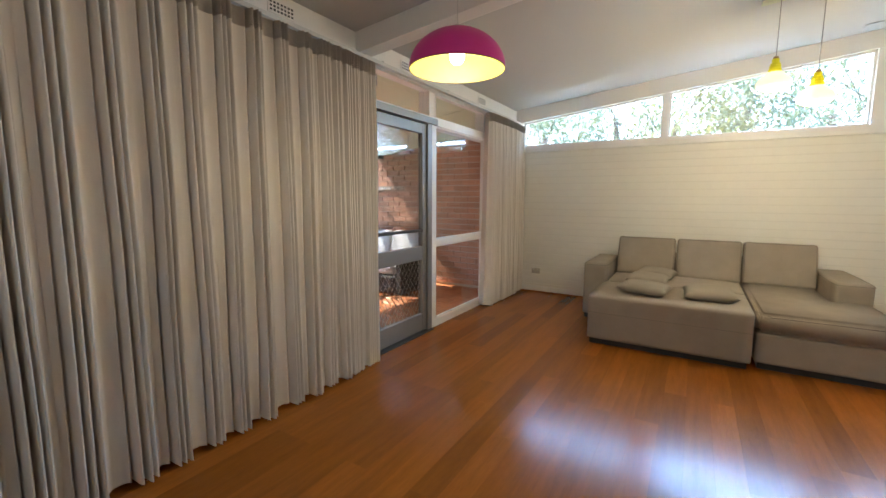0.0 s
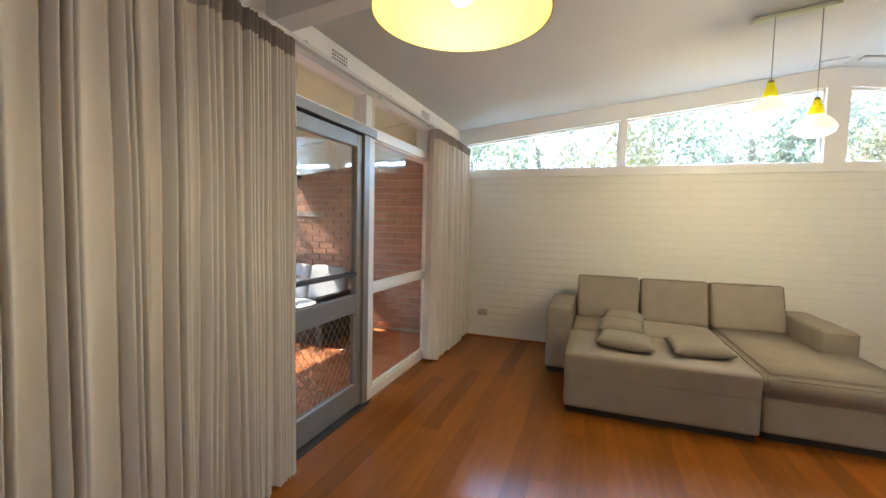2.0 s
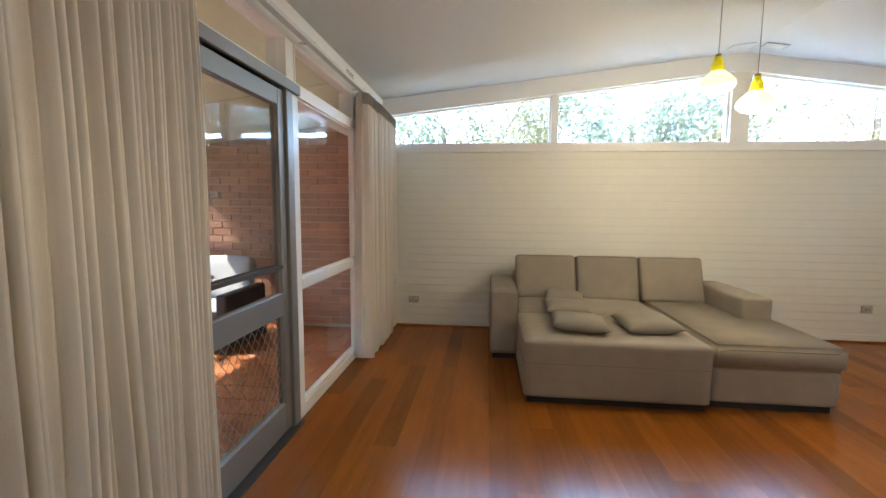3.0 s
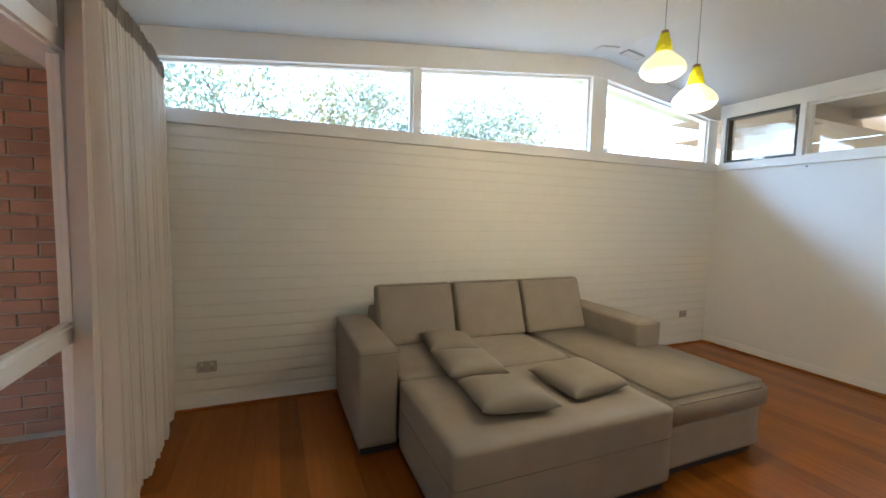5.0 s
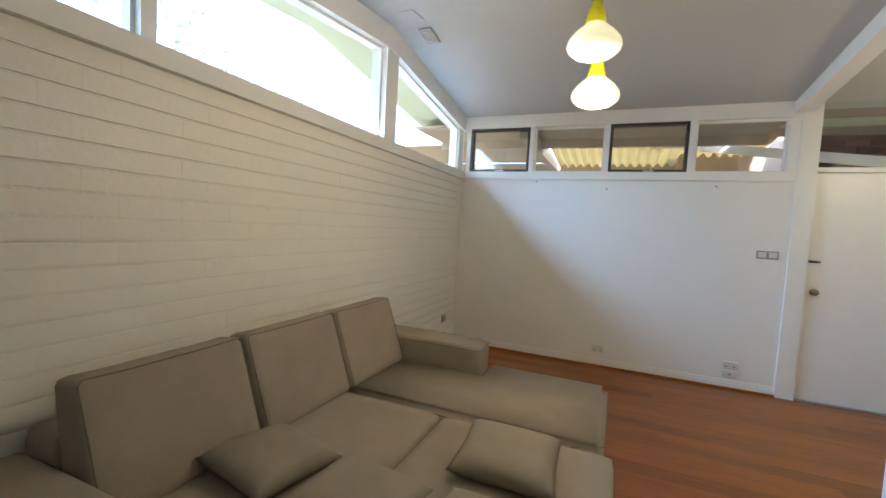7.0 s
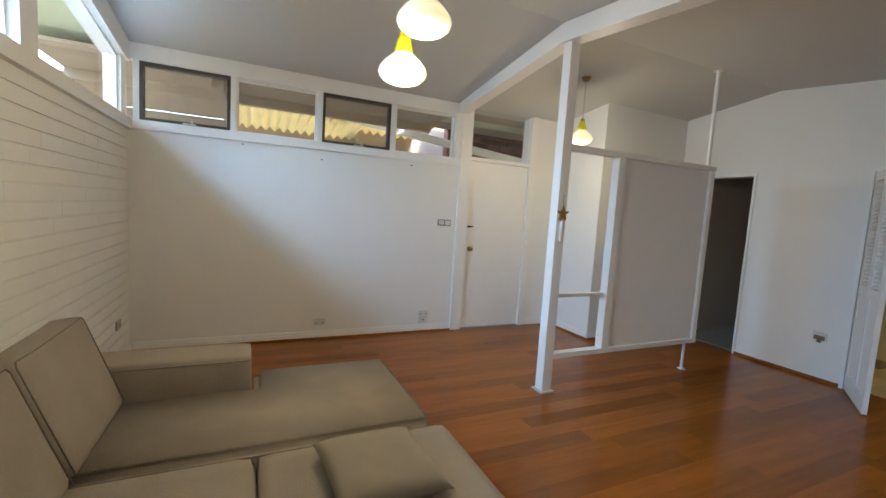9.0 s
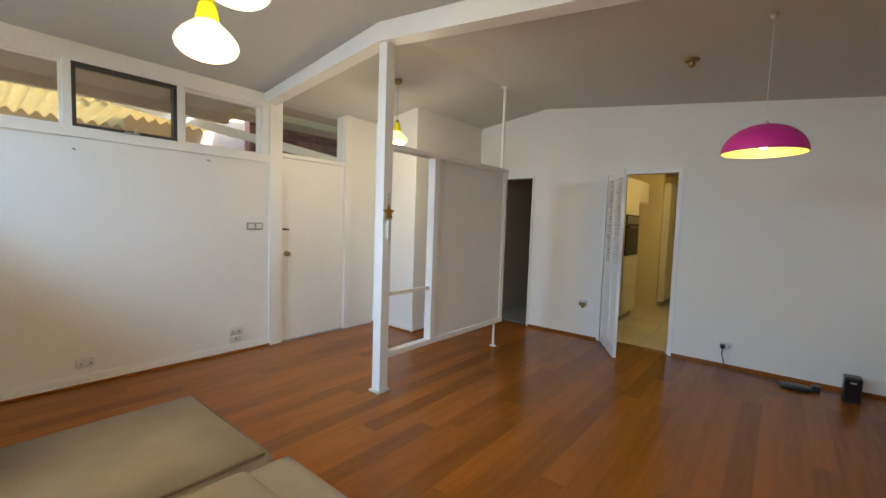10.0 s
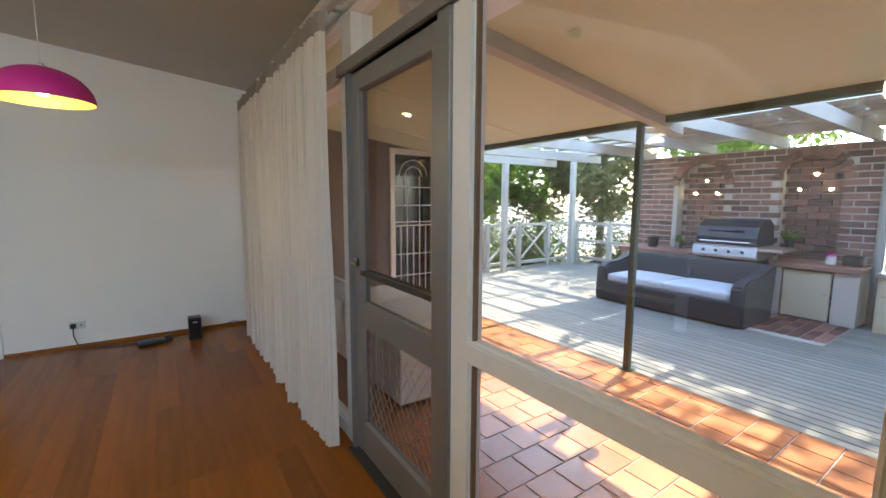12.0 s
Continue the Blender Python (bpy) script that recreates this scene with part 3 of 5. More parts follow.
curtain("curtain", 0.16, 2.50, 17, 0.085, 5, (0.215, 0.325, 0.48, 0.66, 0.835, 1.01, 1.17, 1.33, 1.50, 1.68, 1.845, 2.01, 2.105, 2.19, 2.28, 2.37, 2.455), "floor-length grey-beige pleated curtain, drawn closed")
curtain("curtain", 4.50, 5.61, 14, 0.085, 9, (), "grey-beige pleated curtain gathered beside the brick wall")
track = thing("curtain_track", (-1.92, 2.6, 2.3), "slim white curtain track under the ceiling", "curtain track")
part("rail", boxes((-1.935, -1.895, -0.05, 5.60, 2.305, 2.33)), WHITEPLATE, track)
for y in (0.05, 1.3, 2.42, 2.62, 3.6, 4.6, 5.5):
    part("bracket", boxes((-2.0, -1.90, y - 0.012, y + 0.012, 2.33, 2.338)), CHROME, track)



# ---- sofa group ----
def upholstery(name, parent, x0, x1, y0, y1, z0, z1, puff=0.02, r=0.03, material=FABRIC, tilt=0.0, n=12, label=""):
    bm = soft_block(x1 - x0, y1 - y0, z1 - z0, puff, r, n)
    if tilt:
        moved(bm, Matrix.Rotation(radians(tilt), 4, "X"))
    moved(bm, Matrix.Translation(((x0 + x1) / 2, (y0 + y1) / 2, z0)))
    return part(name, bm, material, parent, label, True)


def seam(parent, x0, x1, y0, y1, z, r=0.04, rad=0.003):
    """Piping round the top edge of a cushion."""
    pts = []
    for cx, cy, a0 in ((x1 - r, y1 - r, 0), (x0 + r, y1 - r, 90), (x0 + r, y0 + r, 180), (x1 - r, y0 + r, 270)):
        for k in range(5):
            a = radians(a0 + 22.5 * k)
            pts.append((cx + (r + 0.001) * math.cos(a), cy + (r + 0.001) * math.sin(a), z))
    pts.append(pts[0])
    return part("piping", tube(pts, rad, 6), PIPING, parent)


sofa = thing("corner_sofa", (0.36, 5.1, 0), "grey-brown fabric corner sofa with a chaise, against the brick wall", "sofa")
la = upholstery("armrest", sofa, -0.795, -0.555, 4.68, 5.57, 0.05, 0.62, 0.008, 0.022)
seam(la, -0.795, -0.555, 4.68, 5.57, 0.598, 0.022, 0.0022)
ra = upholstery("armrest", sofa, 1.265, 1.51, 4.67, 5.57, 0.05, 0.62, 0.008, 0.022)
seam(ra, 1.265, 1.51, 4.67, 5.57, 0.598, 0.022, 0.0022)
upholstery("back_frame", sofa, -0.555, 1.265, 5.40, 5.58, 0.05, 0.69, 0.004, 0.03)
upholstery("base", sofa, -0.55, 0.66, 4.68, 5.40, 0.05, 0.30, 0.0, 0.015)
seat = upholstery("seat_cushion", sofa, -0.548, 0.655, 4.655, 5.38, 0.30, 0.455, 0.018, 0.035)
seam(seat, -0.548, 0.655, 4.655, 5.38, 0.425)
upholstery("chaise_base", sofa, 0.672, 1.48, 3.93, 5.39, 0.05, 0.29, 0.0, 0.018)
outline = [(0.672, 3.90), (1.505, 3.90), (1.505, 4.655), (1.262, 4.655), (1.262, 5.38), (0.672, 5.38)]
bm = prism(outline, "z", 0.292, 0.462)
bmesh.ops.bevel(bm, geom=bm.edges[:], offset=0.034, segments=5, affect="EDGES", clamp_overlap=True)
ch = part("chaise_cushion", bm, FABRIC, sofa, smooth=True)
edge_line = []
for p, q in zip(outline, outline[1:] + outline[:1]):
    c0 = Vector((1.0, 4.4))
    edge_line += [(p[0] + (q[0] - p[0]) * k / 10, p[1] + (q[1] - p[1]) * k / 10, 0.428) for k in range(1, 10)]
edge_line.append(edge_line[0])
part("piping", tube(edge_line, 0.003, 6), PIPING, ch)
def wedge(bm):
    """Thins a back cushion toward its top and peaks its upper corners a little."""
    for v in bm.verts:
        h = max(0.0, v.co.z / 0.425)
        v.co.y += (0.1 - v.co.y) / 0.2 * 0.085 * h
        v.co.z += 0.016 * h * min(1.0, abs(v.co.x) / 0.3) ** 3
    return bm


for a, b in ((-0.545, 0.055), (0.06, 0.66), (0.665, 1.262)):
    bm = moved(wedge(soft_block(b - a - 0.014, 0.2, 0.425, 0.014, 0.028, 16)), Matrix.Translation(((a + b) / 2, 5.285, 0.44)) @ Matrix.Rotation(radians(-9), 4, "X"))
    c = part("back_cushion", bm, FABRIC, sofa, smooth=True)
    w, h = (b - a) / 2 - 0.016, 0.425
    ring = [(-w, 0.012), (-w, h - 0.012), (-w + 0.012, h + 0.004), (-w / 2, h), (0, h), (w / 2, h), (w - 0.012, h + 0.004), (w, h - 0.012), (w, 0.012)]
    line = []
    for p, q in zip(ring, ring[1:]):
        line += [Vector((p[0] + (q[0] - p[0]) * k / 6, -0.097, p[1] + (q[1] - p[1]) * k / 6)) for k in range(6)]
    line.append(Vector((ring[-1][0], -0.097, ring[-1][1])))
    for v in line:
        v.y += 0.985 * 0.085 * v.z / 0.425
    tilted = Matrix.Translation(((a + b) / 2, 5.285, 0.44)) @ Matrix.Rotation(radians(-9), 4, "X")
    part("piping", moved(tube(line, 0.0026, 6), tilted), PIPING, c)
for p in ((-0.775, -0.575, 4.71, 5.54), (0.70, 1.455, 3.96, 5.36), (1.29, 1.49, 5.36, 5.54), (-0.575, 0.70, 4.76, 5.36)):
    part("plinth", box(*p, 0.001, 0.055, bevel=0.003), BLACK, sofa, "recessed black plinth")

otto = thing("ottoman", (0.05, 4.25, 0), "grey-brown fabric storage ottoman pushed against the sofa", "ottoman")
body = upholstery("body", otto, -0.57, 0.655, 3.86, 4.645, 0.045, 0.448, 0.006, 0.022, n=16)
seam(body, -0.572, 0.657, 3.858, 4.647, 0.292, 0.022, 0.0016)
part("plinth", box(-0.545, 0.63, 3.885, 4.62, 0.001, 0.05, bevel=0.003), BLACK, otto, "recessed black plinth")


def throw_pillow(x, y, z, turn, tx, ty, size, label):
    p = thing("throw_pillow", (x, y, z), label, "pillow", "pillows on the sofa")
    p.matrix_basis = pose(x, y, z, tx, ty, turn)
    ob = new("cover", mesh_of("cover", pillow_mesh(size, size * 0.98, 0.105), PILLOW, True))
    ob.parent = p
    return p


throw_pillow(-0.10, 5.01, 0.512, -8, 3, 3, 0.36, "small grey-brown pillow lying on the sofa seat")
throw_pillow(-0.15, 4.61, 0.512, -3, 2, 2, 0.37, "small grey-brown pillow half on the ottoman")
throw_pillow(-0.14, 4.20, 0.500, -6, -2, 2, 0.41, "grey-brown square pillow lying flat on the ottoman")
throw_pillow(0.36, 4.25, 0.500, 4, 2, -2, 0.40, "grey-brown square pillow lying flat on the ottoman")


# ---- lamps ----
def gourd_pendant(x, y, top, bottom_of_cord, label, group):
    """Yellow-necked opal glass pendant; top is the neck's top."""
    p = thing("pendant_lamp", (x, y, bottom_of_cord), label, "pendant lamp", group)
    part("cord", tube([(x, y, top - 0.01), (x, y, bottom_of_cord)], 0.0028, 6), GREYPLATE, p)
    part("cap", lathe([(0, 0.0), (0.017, -0.002), (0.019, -0.016), (0.020, -0.022), (0, -0.023)], (x, y, top), 20), BRASS, p, "small brass cap", True)
    s = 0.865
    part("neck", lathe([(r_ * s, z_ * s) for r_, z_ in [(0.0, -0.020), (0.026, -0.022), (0.028, -0.052), (0.035, -0.056), (0.038, -0.062), (0.034, -0.070), (0.041, -0.077), (0.044, -0.084), (0.039, -0.093), (0.045, -0.102), (0.048, -0.110), (0.045, -0.118), (0.052, -0.132)]], (x, y, top), 28), YELLOWGLASS, p, "ribbed yellow glass neck", True)
    part("shade", lathe([(r_ * s, z_ * s) for r_, z_ in [(0.052, -0.130), (0.068, -0.145), (0.098, -0.172), (0.122, -0.204), (0.128, -0.226), (0.120, -0.248), (0.094, -0.270), (0.056, -0.284), (0, -0.288)]], (x, y, top), 32), OPAL, p, "glowing opal glass shade", True)
    l = lamp("pendant_light", (x, y, top - 0.34), 6.5, (1.0, 0.83, 0.54), 0.10)
    return p


CB = ceil_z(0.75)
bar = thing("ceiling_bar", (0.76, 4.09, CB - 0.02), "beige ceiling bar that carries two pendants", "ceiling bar")
part("plate", moved(box(-0.23, 0.23, -0.03, 0.03, -0.022, 0.0, bevel=0.004), pose(0.76, 4.09, CB - 0.010, 0, -6.05, 0)), CREAM, bar)
gourd_pendant(0.645, 4.068, 2.361, CB - 0.03, "yellow-necked white glass pendant lamp, lit, higher of a pair", "pair of glass pendants")
gourd_pendant(0.894, 4.066, 2.231, CB - 0.015, "yellow-necked white glass pendant lamp, lit, lower of a pair", "pair of glass pendants")
p3 = gourd_pendant(2.275, 1.73, 2.41, ceil_z(2.275) - 0.015, "yellow-necked glass pendant lamp, lit, in the entry", "")
part("rose", lathe([(0, 0.0), (0.045, 0.0), (0.035, -0.03), (0.012, -0.045), (0, -0.045)], (2.275, 1.73, ceil_z(2.275) - 0.004), 20), BRASS, p3, smooth=True)

dome = thing("dome_pendant", (-0.716, 1.675, ceil_z(-0.72)), "glossy pink metal dome pendant, yellow inside, lit", "pendant lamp")
R, RIMZ = 0.208, 1.860
outer = [(R * math.sin(radians(a)) if a else 0.0, 0.163 * math.cos(radians(a))) for a in range(0, 91, 6)]
outer[-1] = (R, 0.0)
part("shade", lathe(outer, (-0.716, 1.675, RIMZ), 48), PINK, dome, smooth=True)
inner = [((R - 0.004) * math.sin(radians(a)) if a else 0.0, 0.159 * math.cos(radians(a))) for a in range(0, 91, 6)]
inner[-1] = (R - 0.004, 0.0005)
part("lining", lathe(inner, (-0.716, 1.675, RIMZ), 48), YELLOWIN, dome, "yellow lacquered inside", True)
part("rim", lathe([(R - 0.004, 0.0), (R, 0.0), (R, -0.003), (R - 0.004, -0.003), (R - 0.004, 0.0)], (-0.716, 1.675, RIMZ), 48), YELLOWIN, dome)
part("holder", lathe([(0, 0.185), (0.012, 0.183), (0.02, 0.165), (0.02, 0.10), (0, 0.10)], (-0.716, 1.675, RIMZ), 20), WHITEPLATE, dome, smooth=True)
part("bulb", lathe([(0.014, 0.105), (0.02, 0.095), (0.032, 0.065), (0.03, 0.04), (0.018, 0.025), (0, 0.021)], (-0.716, 1.675, RIMZ), 24), BULB, dome, "lit bulb", True)
part("cord", tube([(-0.716, 1.675, RIMZ + 0.175), (-0.716, 1.675, ceil_z(-0.72) - 0.01)], 0.0018, 6), WHITEPLATE, dome)
part("hook", lathe([(0, 0), (0.022, 0), (0.018, -0.02), (0.006, -0.03), (0, -0.03)], (-0.716, 1.67, ceil_z(-0.72) - 0.004), 16), WHITEPLATE, dome, smooth=True)
lamp("dome_light", (-0.716, 1.675, RIMZ + 0.0), 4.0, (1.0, 0.88, 0.62), 0.12)

det = thing("smoke_detector", (-0.21, 1.03, ceil_z(-0.21)), "small old brass-coloured ceiling detector", "smoke detector")
part("base", lathe([(0, 0), (0.055, 0), (0.05, -0.014), (0.03, -0.02), (0, -0.02)], (-0.21, 1.03, ceil_z(-0.21) - 0.004), 24), BRASS, det, smooth=True)
part("sensor", lathe([(0.022, -0.018), (0.026, -0.04), (0.018, -0.055), (0, -0.057)], (-0.21, 1.03, ceil_z(-0.21) - 0.004), 20), BRASS, det, smooth=True)

for s, x in ((1, 1.50), (-1, 1.80)):
    v = thing("ceiling_vent", (x, 5.40, ceil_z(x)), "grey slotted ceiling air vent" if s < 0 else "pale closed ceiling vent plate", "vent")
    tilt = -6.05 if s > 0 else 8.0
    m = pose(x, 5.40, ceil_z(x) - 0.006, 0, tilt, 0)
    part("plate", moved(box(-0.1, 0.1, -0.055, 0.055, -0.006, 0.0), m), GREYPLATE if s < 0 else CEIL, v)
    if s < 0:
        for k in range(8):
            part("slat", moved(box(-0.088 + k * 0.0225, -0.078 + k * 0.0225, -0.045, 0.045, -0.012, -0.006), m), WHITEPLATE, v)

for y in (1.79, 3.07, 4.53):
    v = thing("wall_vent", (-1.99, y, 2.43), "white pierced air vent above the curtains", "vent")
    part("plate", box(-2.0, -1.994, y - 0.095, y + 0.095, 2.385, 2.465), TRIM, v)
    for a in range(7):
        for b in range(3):
            yy, zz = y - 0.075 + a * 0.025, 2.403 + b * 0.022
            part("slot", box(-1.994, -1.9925, yy - 0.007, yy + 0.007, zz - 0.006, zz + 0.006), BLACK, v)

# ---- post and half-height screen ----
post = thing("timber_post", (1.63, 2.48, 0), "white painted square timber post under the roof beam", "post")
part("shaft", box(1.585, 1.675, 2.435, 2.525, 0.012, 2.762, bevel=0.003), TRIM, post)
part("foot_plate", box(1.565, 1.695, 2.415, 2.545, 0.001, 0.012), OLDTIMBER, post)

star = thing("hanging_star", (1.58, 2.48, 1.45), "small amber star ornament hung on the post", "ornament")
pts = []
for k in range(10):
    rr = 0.062 if k % 2 == 0 else 0.027
    a = radians(90 + 36 * k)
    pts.append((2.478 + rr * math.cos(a), 1.455 + rr * math.sin(a)))
part("star", prism(pts, "x", 1.566, 1.582), STARWOOD, star)
part("string", tube([(1.576, 2.478, 1.51), (1.578, 2.478, 1.60)], 0.002, 5), BLACK, star)
part("tassel", tube([(1.575, 2.478, 1.395), (1.575, 2.478, 1.34), (1.575, 2.48, 1.24)], [0.008, 0.016, 0.010], 8), WHITEPLATE, star, "thin white tassel")
part("nail", tube([(1.565, 2.478, 1.60), (1.59, 2.478, 1.60)], 0.003, 6), STEEL, star)

scr = thing("room_screen", (1.63, 1.55, 0), "white painted half-height room divider on a thin steel leg", "screen")
part("panel", box(1.62, 1.64, 0.70, 1.83, 0.30, 1.955), TRIM, scr)
part("top_rail", box(1.59, 1.67, 0.64, 2.435, 1.955, 2.0, bevel=0.003), TRIM, scr)
part("bottom_rail", box(1.595, 1.665, 0.64, 2.435, 0.27, 0.315, bevel=0.003), TRIM, scr)
part("stile", box(1.59, 1.67, 1.83, 1.91, 0.315, 1.955, bevel=0.003), TRIM, scr)
part("stile", box(1.595, 1.665, 0.645, 0.70, 0.315, 1.955, bevel=0.003), TRIM, scr)
part("cross_bar", box(1.615, 1.645, 1.91, 2.435, 0.775, 0.805), TRIM, scr)
part("leg", tube([(1.63, 0.76, 0.006), (1.63, 0.76, 0.27)], 0.013, 12), TRIM, scr)
part("foot_plate", lathe([(0, 0.008), (0.035, 0.006), (0.038, 0.001), (0, 0.001)], (1.63, 0.76, 0), 20), TRIM, scr)
part("upper_pole", tube([(1.63, 0.72, 2.0), (1.63, 0.72, ceil_z(1.63) - 0.005)], 0.018, 12), TRIM, scr)
part("ceiling_plate", lathe([(0, 0), (0.045, 0), (0.045, -0.008), (0, -0.008)], (1.63, 0.72, ceil_z(1.63) - 0.004), 20), TRIM, scr)

# ---- louvred kitchen door, open into the room ----
ld = thing("louvre_door", (0.80, -0.35, 0), "white louvred folding door standing open", "door")
tagged(ld, kind="structure")
h0, h1 = Vector((0.785, -0.345, 0)), Vector((0.455, 0.22, 0))
dirv = (h1 - h0).normalized()
LEN = (h1 - h0).length
base = Matrix.Translation(h0) @ Matrix.Rotation(math.atan2(dirv.y, dirv.x), 4, "Z")


def in_leaf(name, u0, u1, z0, z1, t0=-0.017, t1=0.017, label=""):
    return part(name, moved(box(u0, u1, t0, t1, z0, z1, bevel=0.0), base), TRIM, ld, label)


mid = LEN / 2
for a, b in ((0.0, mid - 0.004), (mid + 0.004, LEN)):
    in_leaf("stile", a, a + 0.05, 0.012, 2.0)
    in_leaf("stile", b - 0.05, b, 0.012, 2.0)
    in_leaf("rail", a + 0.05, b - 0.05, 0.012, 0.15)
    in_leaf("rail", a + 0.05, b - 0.05, 0.90, 1.0)
    in_leaf("rail", a + 0.05, b - 0.05, 1.92, 2.0)
    in_leaf("panel", a + 0.05, b - 0.05, 0.15, 0.90, -0.007, 0.007)
    for k in range(26):
        z = 1.012 + k * 0.0352
        part("slat", moved(box(a + 0.05, b - 0.05, -0.017, 0.017, -0.003, 0.003), base @ Matrix.Translation((0, 0, z + 0.012)) @ Matrix.Rotation(radians(35), 4, "X")), TRIM, ld)


# ---- switches, sockets and cables ----
def plate_on(name, face, a, z, w, h, material, label, holes=()):
    """A wall plate; face: 'east', 'brick' or 'back'; a: place along the wall."""
    def put(u0, u1, v0, v1, d0, d1):
        if face == "east":
            return (3.40 - d1, 3.40 - d0, a + u0, a + u1, z + v0, z + v1)
        if face == "brick":
            return (a + u0, a + u1, 5.648 - d1, 5.648 - d0, z + v0, z + v1)
        return (a + u0, a + u1, YB + d0, YB + d1, z + v0, z + v1)
    t = thing(name, put(0, 0, 0, 0, 0, 0)[::2], label, "wall socket" if "socket" in name else "light switch")
    part("plate", boxes(put(-w / 2, w / 2, -h / 2, h / 2, 0.0, 0.016), bevel=0.003), material, t)
    for u, v, pw, ph, m in holes:
        part("insert", boxes(put(u - pw / 2, u + pw / 2, v - ph / 2, v + ph / 2, 0.016, 0.020)), m, t)
    return t


plate_on("wall_socket", "brick", -1.655, 0.30, 0.118, 0.075, BEIGEPLATE, "beige double socket low on the brick wall", ((-0.03, 0.02, 0.014, 0.018, WHITEPLATE), (0.03, 0.02, 0.014, 0.018, WHITEPLATE), (-0.03, -0.012, 0.02, 0.014, GREYPLATE), (0.03, -0.012, 0.02, 0.014, GREYPLATE)))
plate_on("wall_socket", "brick", 3.03, 0.345, 0.10, 0.072, BEIGEPLATE, "beige socket low on the brick wall near the corner", ((0.0, 0.0, 0.05, 0.03, GREYPLATE),))
plate_on("light_switch", "east", 2.65, 1.285, 0.165, 0.072, GREYPLATE, "steel-grey double light switch plate", ((-0.04, 0, 0.06, 0.05, WHITEPLATE), (0.04, 0, 0.06, 0.05, WHITEPLATE)))
plate_on("wall_socket", "east", 2.85, 0.225, 0.12, 0.068, WHITEPLATE, "white double socket near the skirting", ((-0.03, -0.01, 0.016, 0.016, GREYPLATE), (0.03, -0.01, 0.016, 0.016, GREYPLATE)))
plate_on("wall_socket", "east", 2.85, 0.140, 0.12, 0.068, WHITEPLATE, "white socket box with one plug hole", ((0.0, 0.0, 0.02, 0.02, GREYPLATE),))
plate_on("wall_socket", "east", 4.02, 0.185, 0.115, 0.07, WHITEPLATE, "white double socket just above the skirting", ((-0.03, -0.01, 0.016, 0.016, GREYPLATE), (0.03, -0.01, 0.016, 0.016, GREYPLATE)))
plate_on("wall_socket", "back", 1.03, 0.435, 0.11, 0.075, WHITEPLATE, "white socket with an old brown fitting", ((0.0, -0.012, 0.085, 0.04, BRASS), (0.0, -0.045, 0.035, 0.03, BRASS)))
plate_on("wall_socket", "back", -0.47, 0.215, 0.115, 0.072, WHITEPLATE, "white socket with a black plug", ((-0.03, 0.0, 0.016, 0.02, GREYPLATE),))
for y, z in ((4.78, 1.925), (4.06, 1.86), (3.1, 1.90)):
    n_ = thing("wall_hook", (3.39, y, z), "tiny dark hook in the white wall", "hook")
    part("hook", tube([(3.40, y, z), (3.375, y, z), (3.372, y - 0.012, z - 0.01)], 0.004, 6), BLACK, n_)

cable = thing("black_cable", (-0.8, -0.25, 0), "thin black cable from the socket along the floor", "cable")
part("plug", box(-0.465, -0.425, -0.349, -0.305, 0.195, 0.235, bevel=0.004), BLACK, cable)
part("lead", tube([(-0.445, -0.31, 0.20), (-0.445, -0.30, 0.13), (-0.47, -0.285, 0.05), (-0.56, -0.25, 0.012), (-0.72, -0.21, 0.008), (-0.9, -0.17, 0.008), (-0.98, -0.13, 0.02)], 0.005, 8), BLACK, cable)
modem = thing("network_box", (-1.04, -0.12, 0), "flat black network box lying on the floor", "modem")
part("case", moved(soft_block(0.21, 0.14, 0.035, 0.004, 0.015, 6), pose(-1.02, -0.11, 0.001, 0, 0, 8)), BLACK, modem, smooth=True)
part("adapter", box(-1.19, -1.13, -0.16, -0.10, 0.001, 0.06, bevel=0.006), BLACK, modem)
part("lead", tube([(-1.16, -0.13, 0.03), (-1.25, -0.16, 0.012), (-1.33, -0.14, 0.02)], 0.004, 8), BLACK, modem)
spk = thing("black_box_speaker", (-1.38, -0.09, 0), "small upright black box with a glossy front, on the floor", "speaker")
part("case", box(-1.435, -1.325, -0.15, -0.03, 0.001, 0.215, bevel=0.006), BLACK, spk)
part("front", box(-1.425, -1.335, -0.03, -0.026, 0.02, 0.195), SCREENBLACK, spk)
part("label", box(-1.40, -1.36, -0.026, -0.0245, 0.165, 0.18), GREYPLATE, spk)
wire = thing("loose_wire", (-1.75, -0.25, 0), "short loop of dark wire rising from the skirting", "cable")
part("lead", tube([(-1.62, -0.22, 0.006), (-1.66, -0.24, 0.05), (-1.74, -0.26, 0.075), (-1.82, -0.27, 0.04), (-1.84, -0.27, 0.006)], 0.004, 8), BLACK, wire)

# ---- kitchen beyond the doorway ----
structure("floor_kitchen", box(-1.2, 1.75, -5.2, -0.48, -0.12, -0.010), GROUT, "cream tiled kitchen floor")
structure("wall_kitchen", boxes((-0.42, -0.30, -5.2, -0.48, -0.1, 2.5), (-0.42, 1.75, -5.32, -5.2, -0.1, 2.5), (1.63, 1.75, -5.2, -0.48, -0.1, 2.5), (0.82, 1.63, -3.45, -3.35, -0.1, 2.5)), KWALL, "pale yellow kitchen walls")
structure("ceiling_kitchen", box(-0.42, 1.75, -5.32, -0.48, 2.5, 2.56), KWALL, "pale yellow kitchen ceiling")
oven = thing("oven_tower", (1.3, -1.9, 0), "tall cream kitchen unit with a built-in black oven", "kitchen cabinet")
part("body", box(0.92, 1.63, -2.25, -1.55, 0.1, 2.12), KCAB, oven)
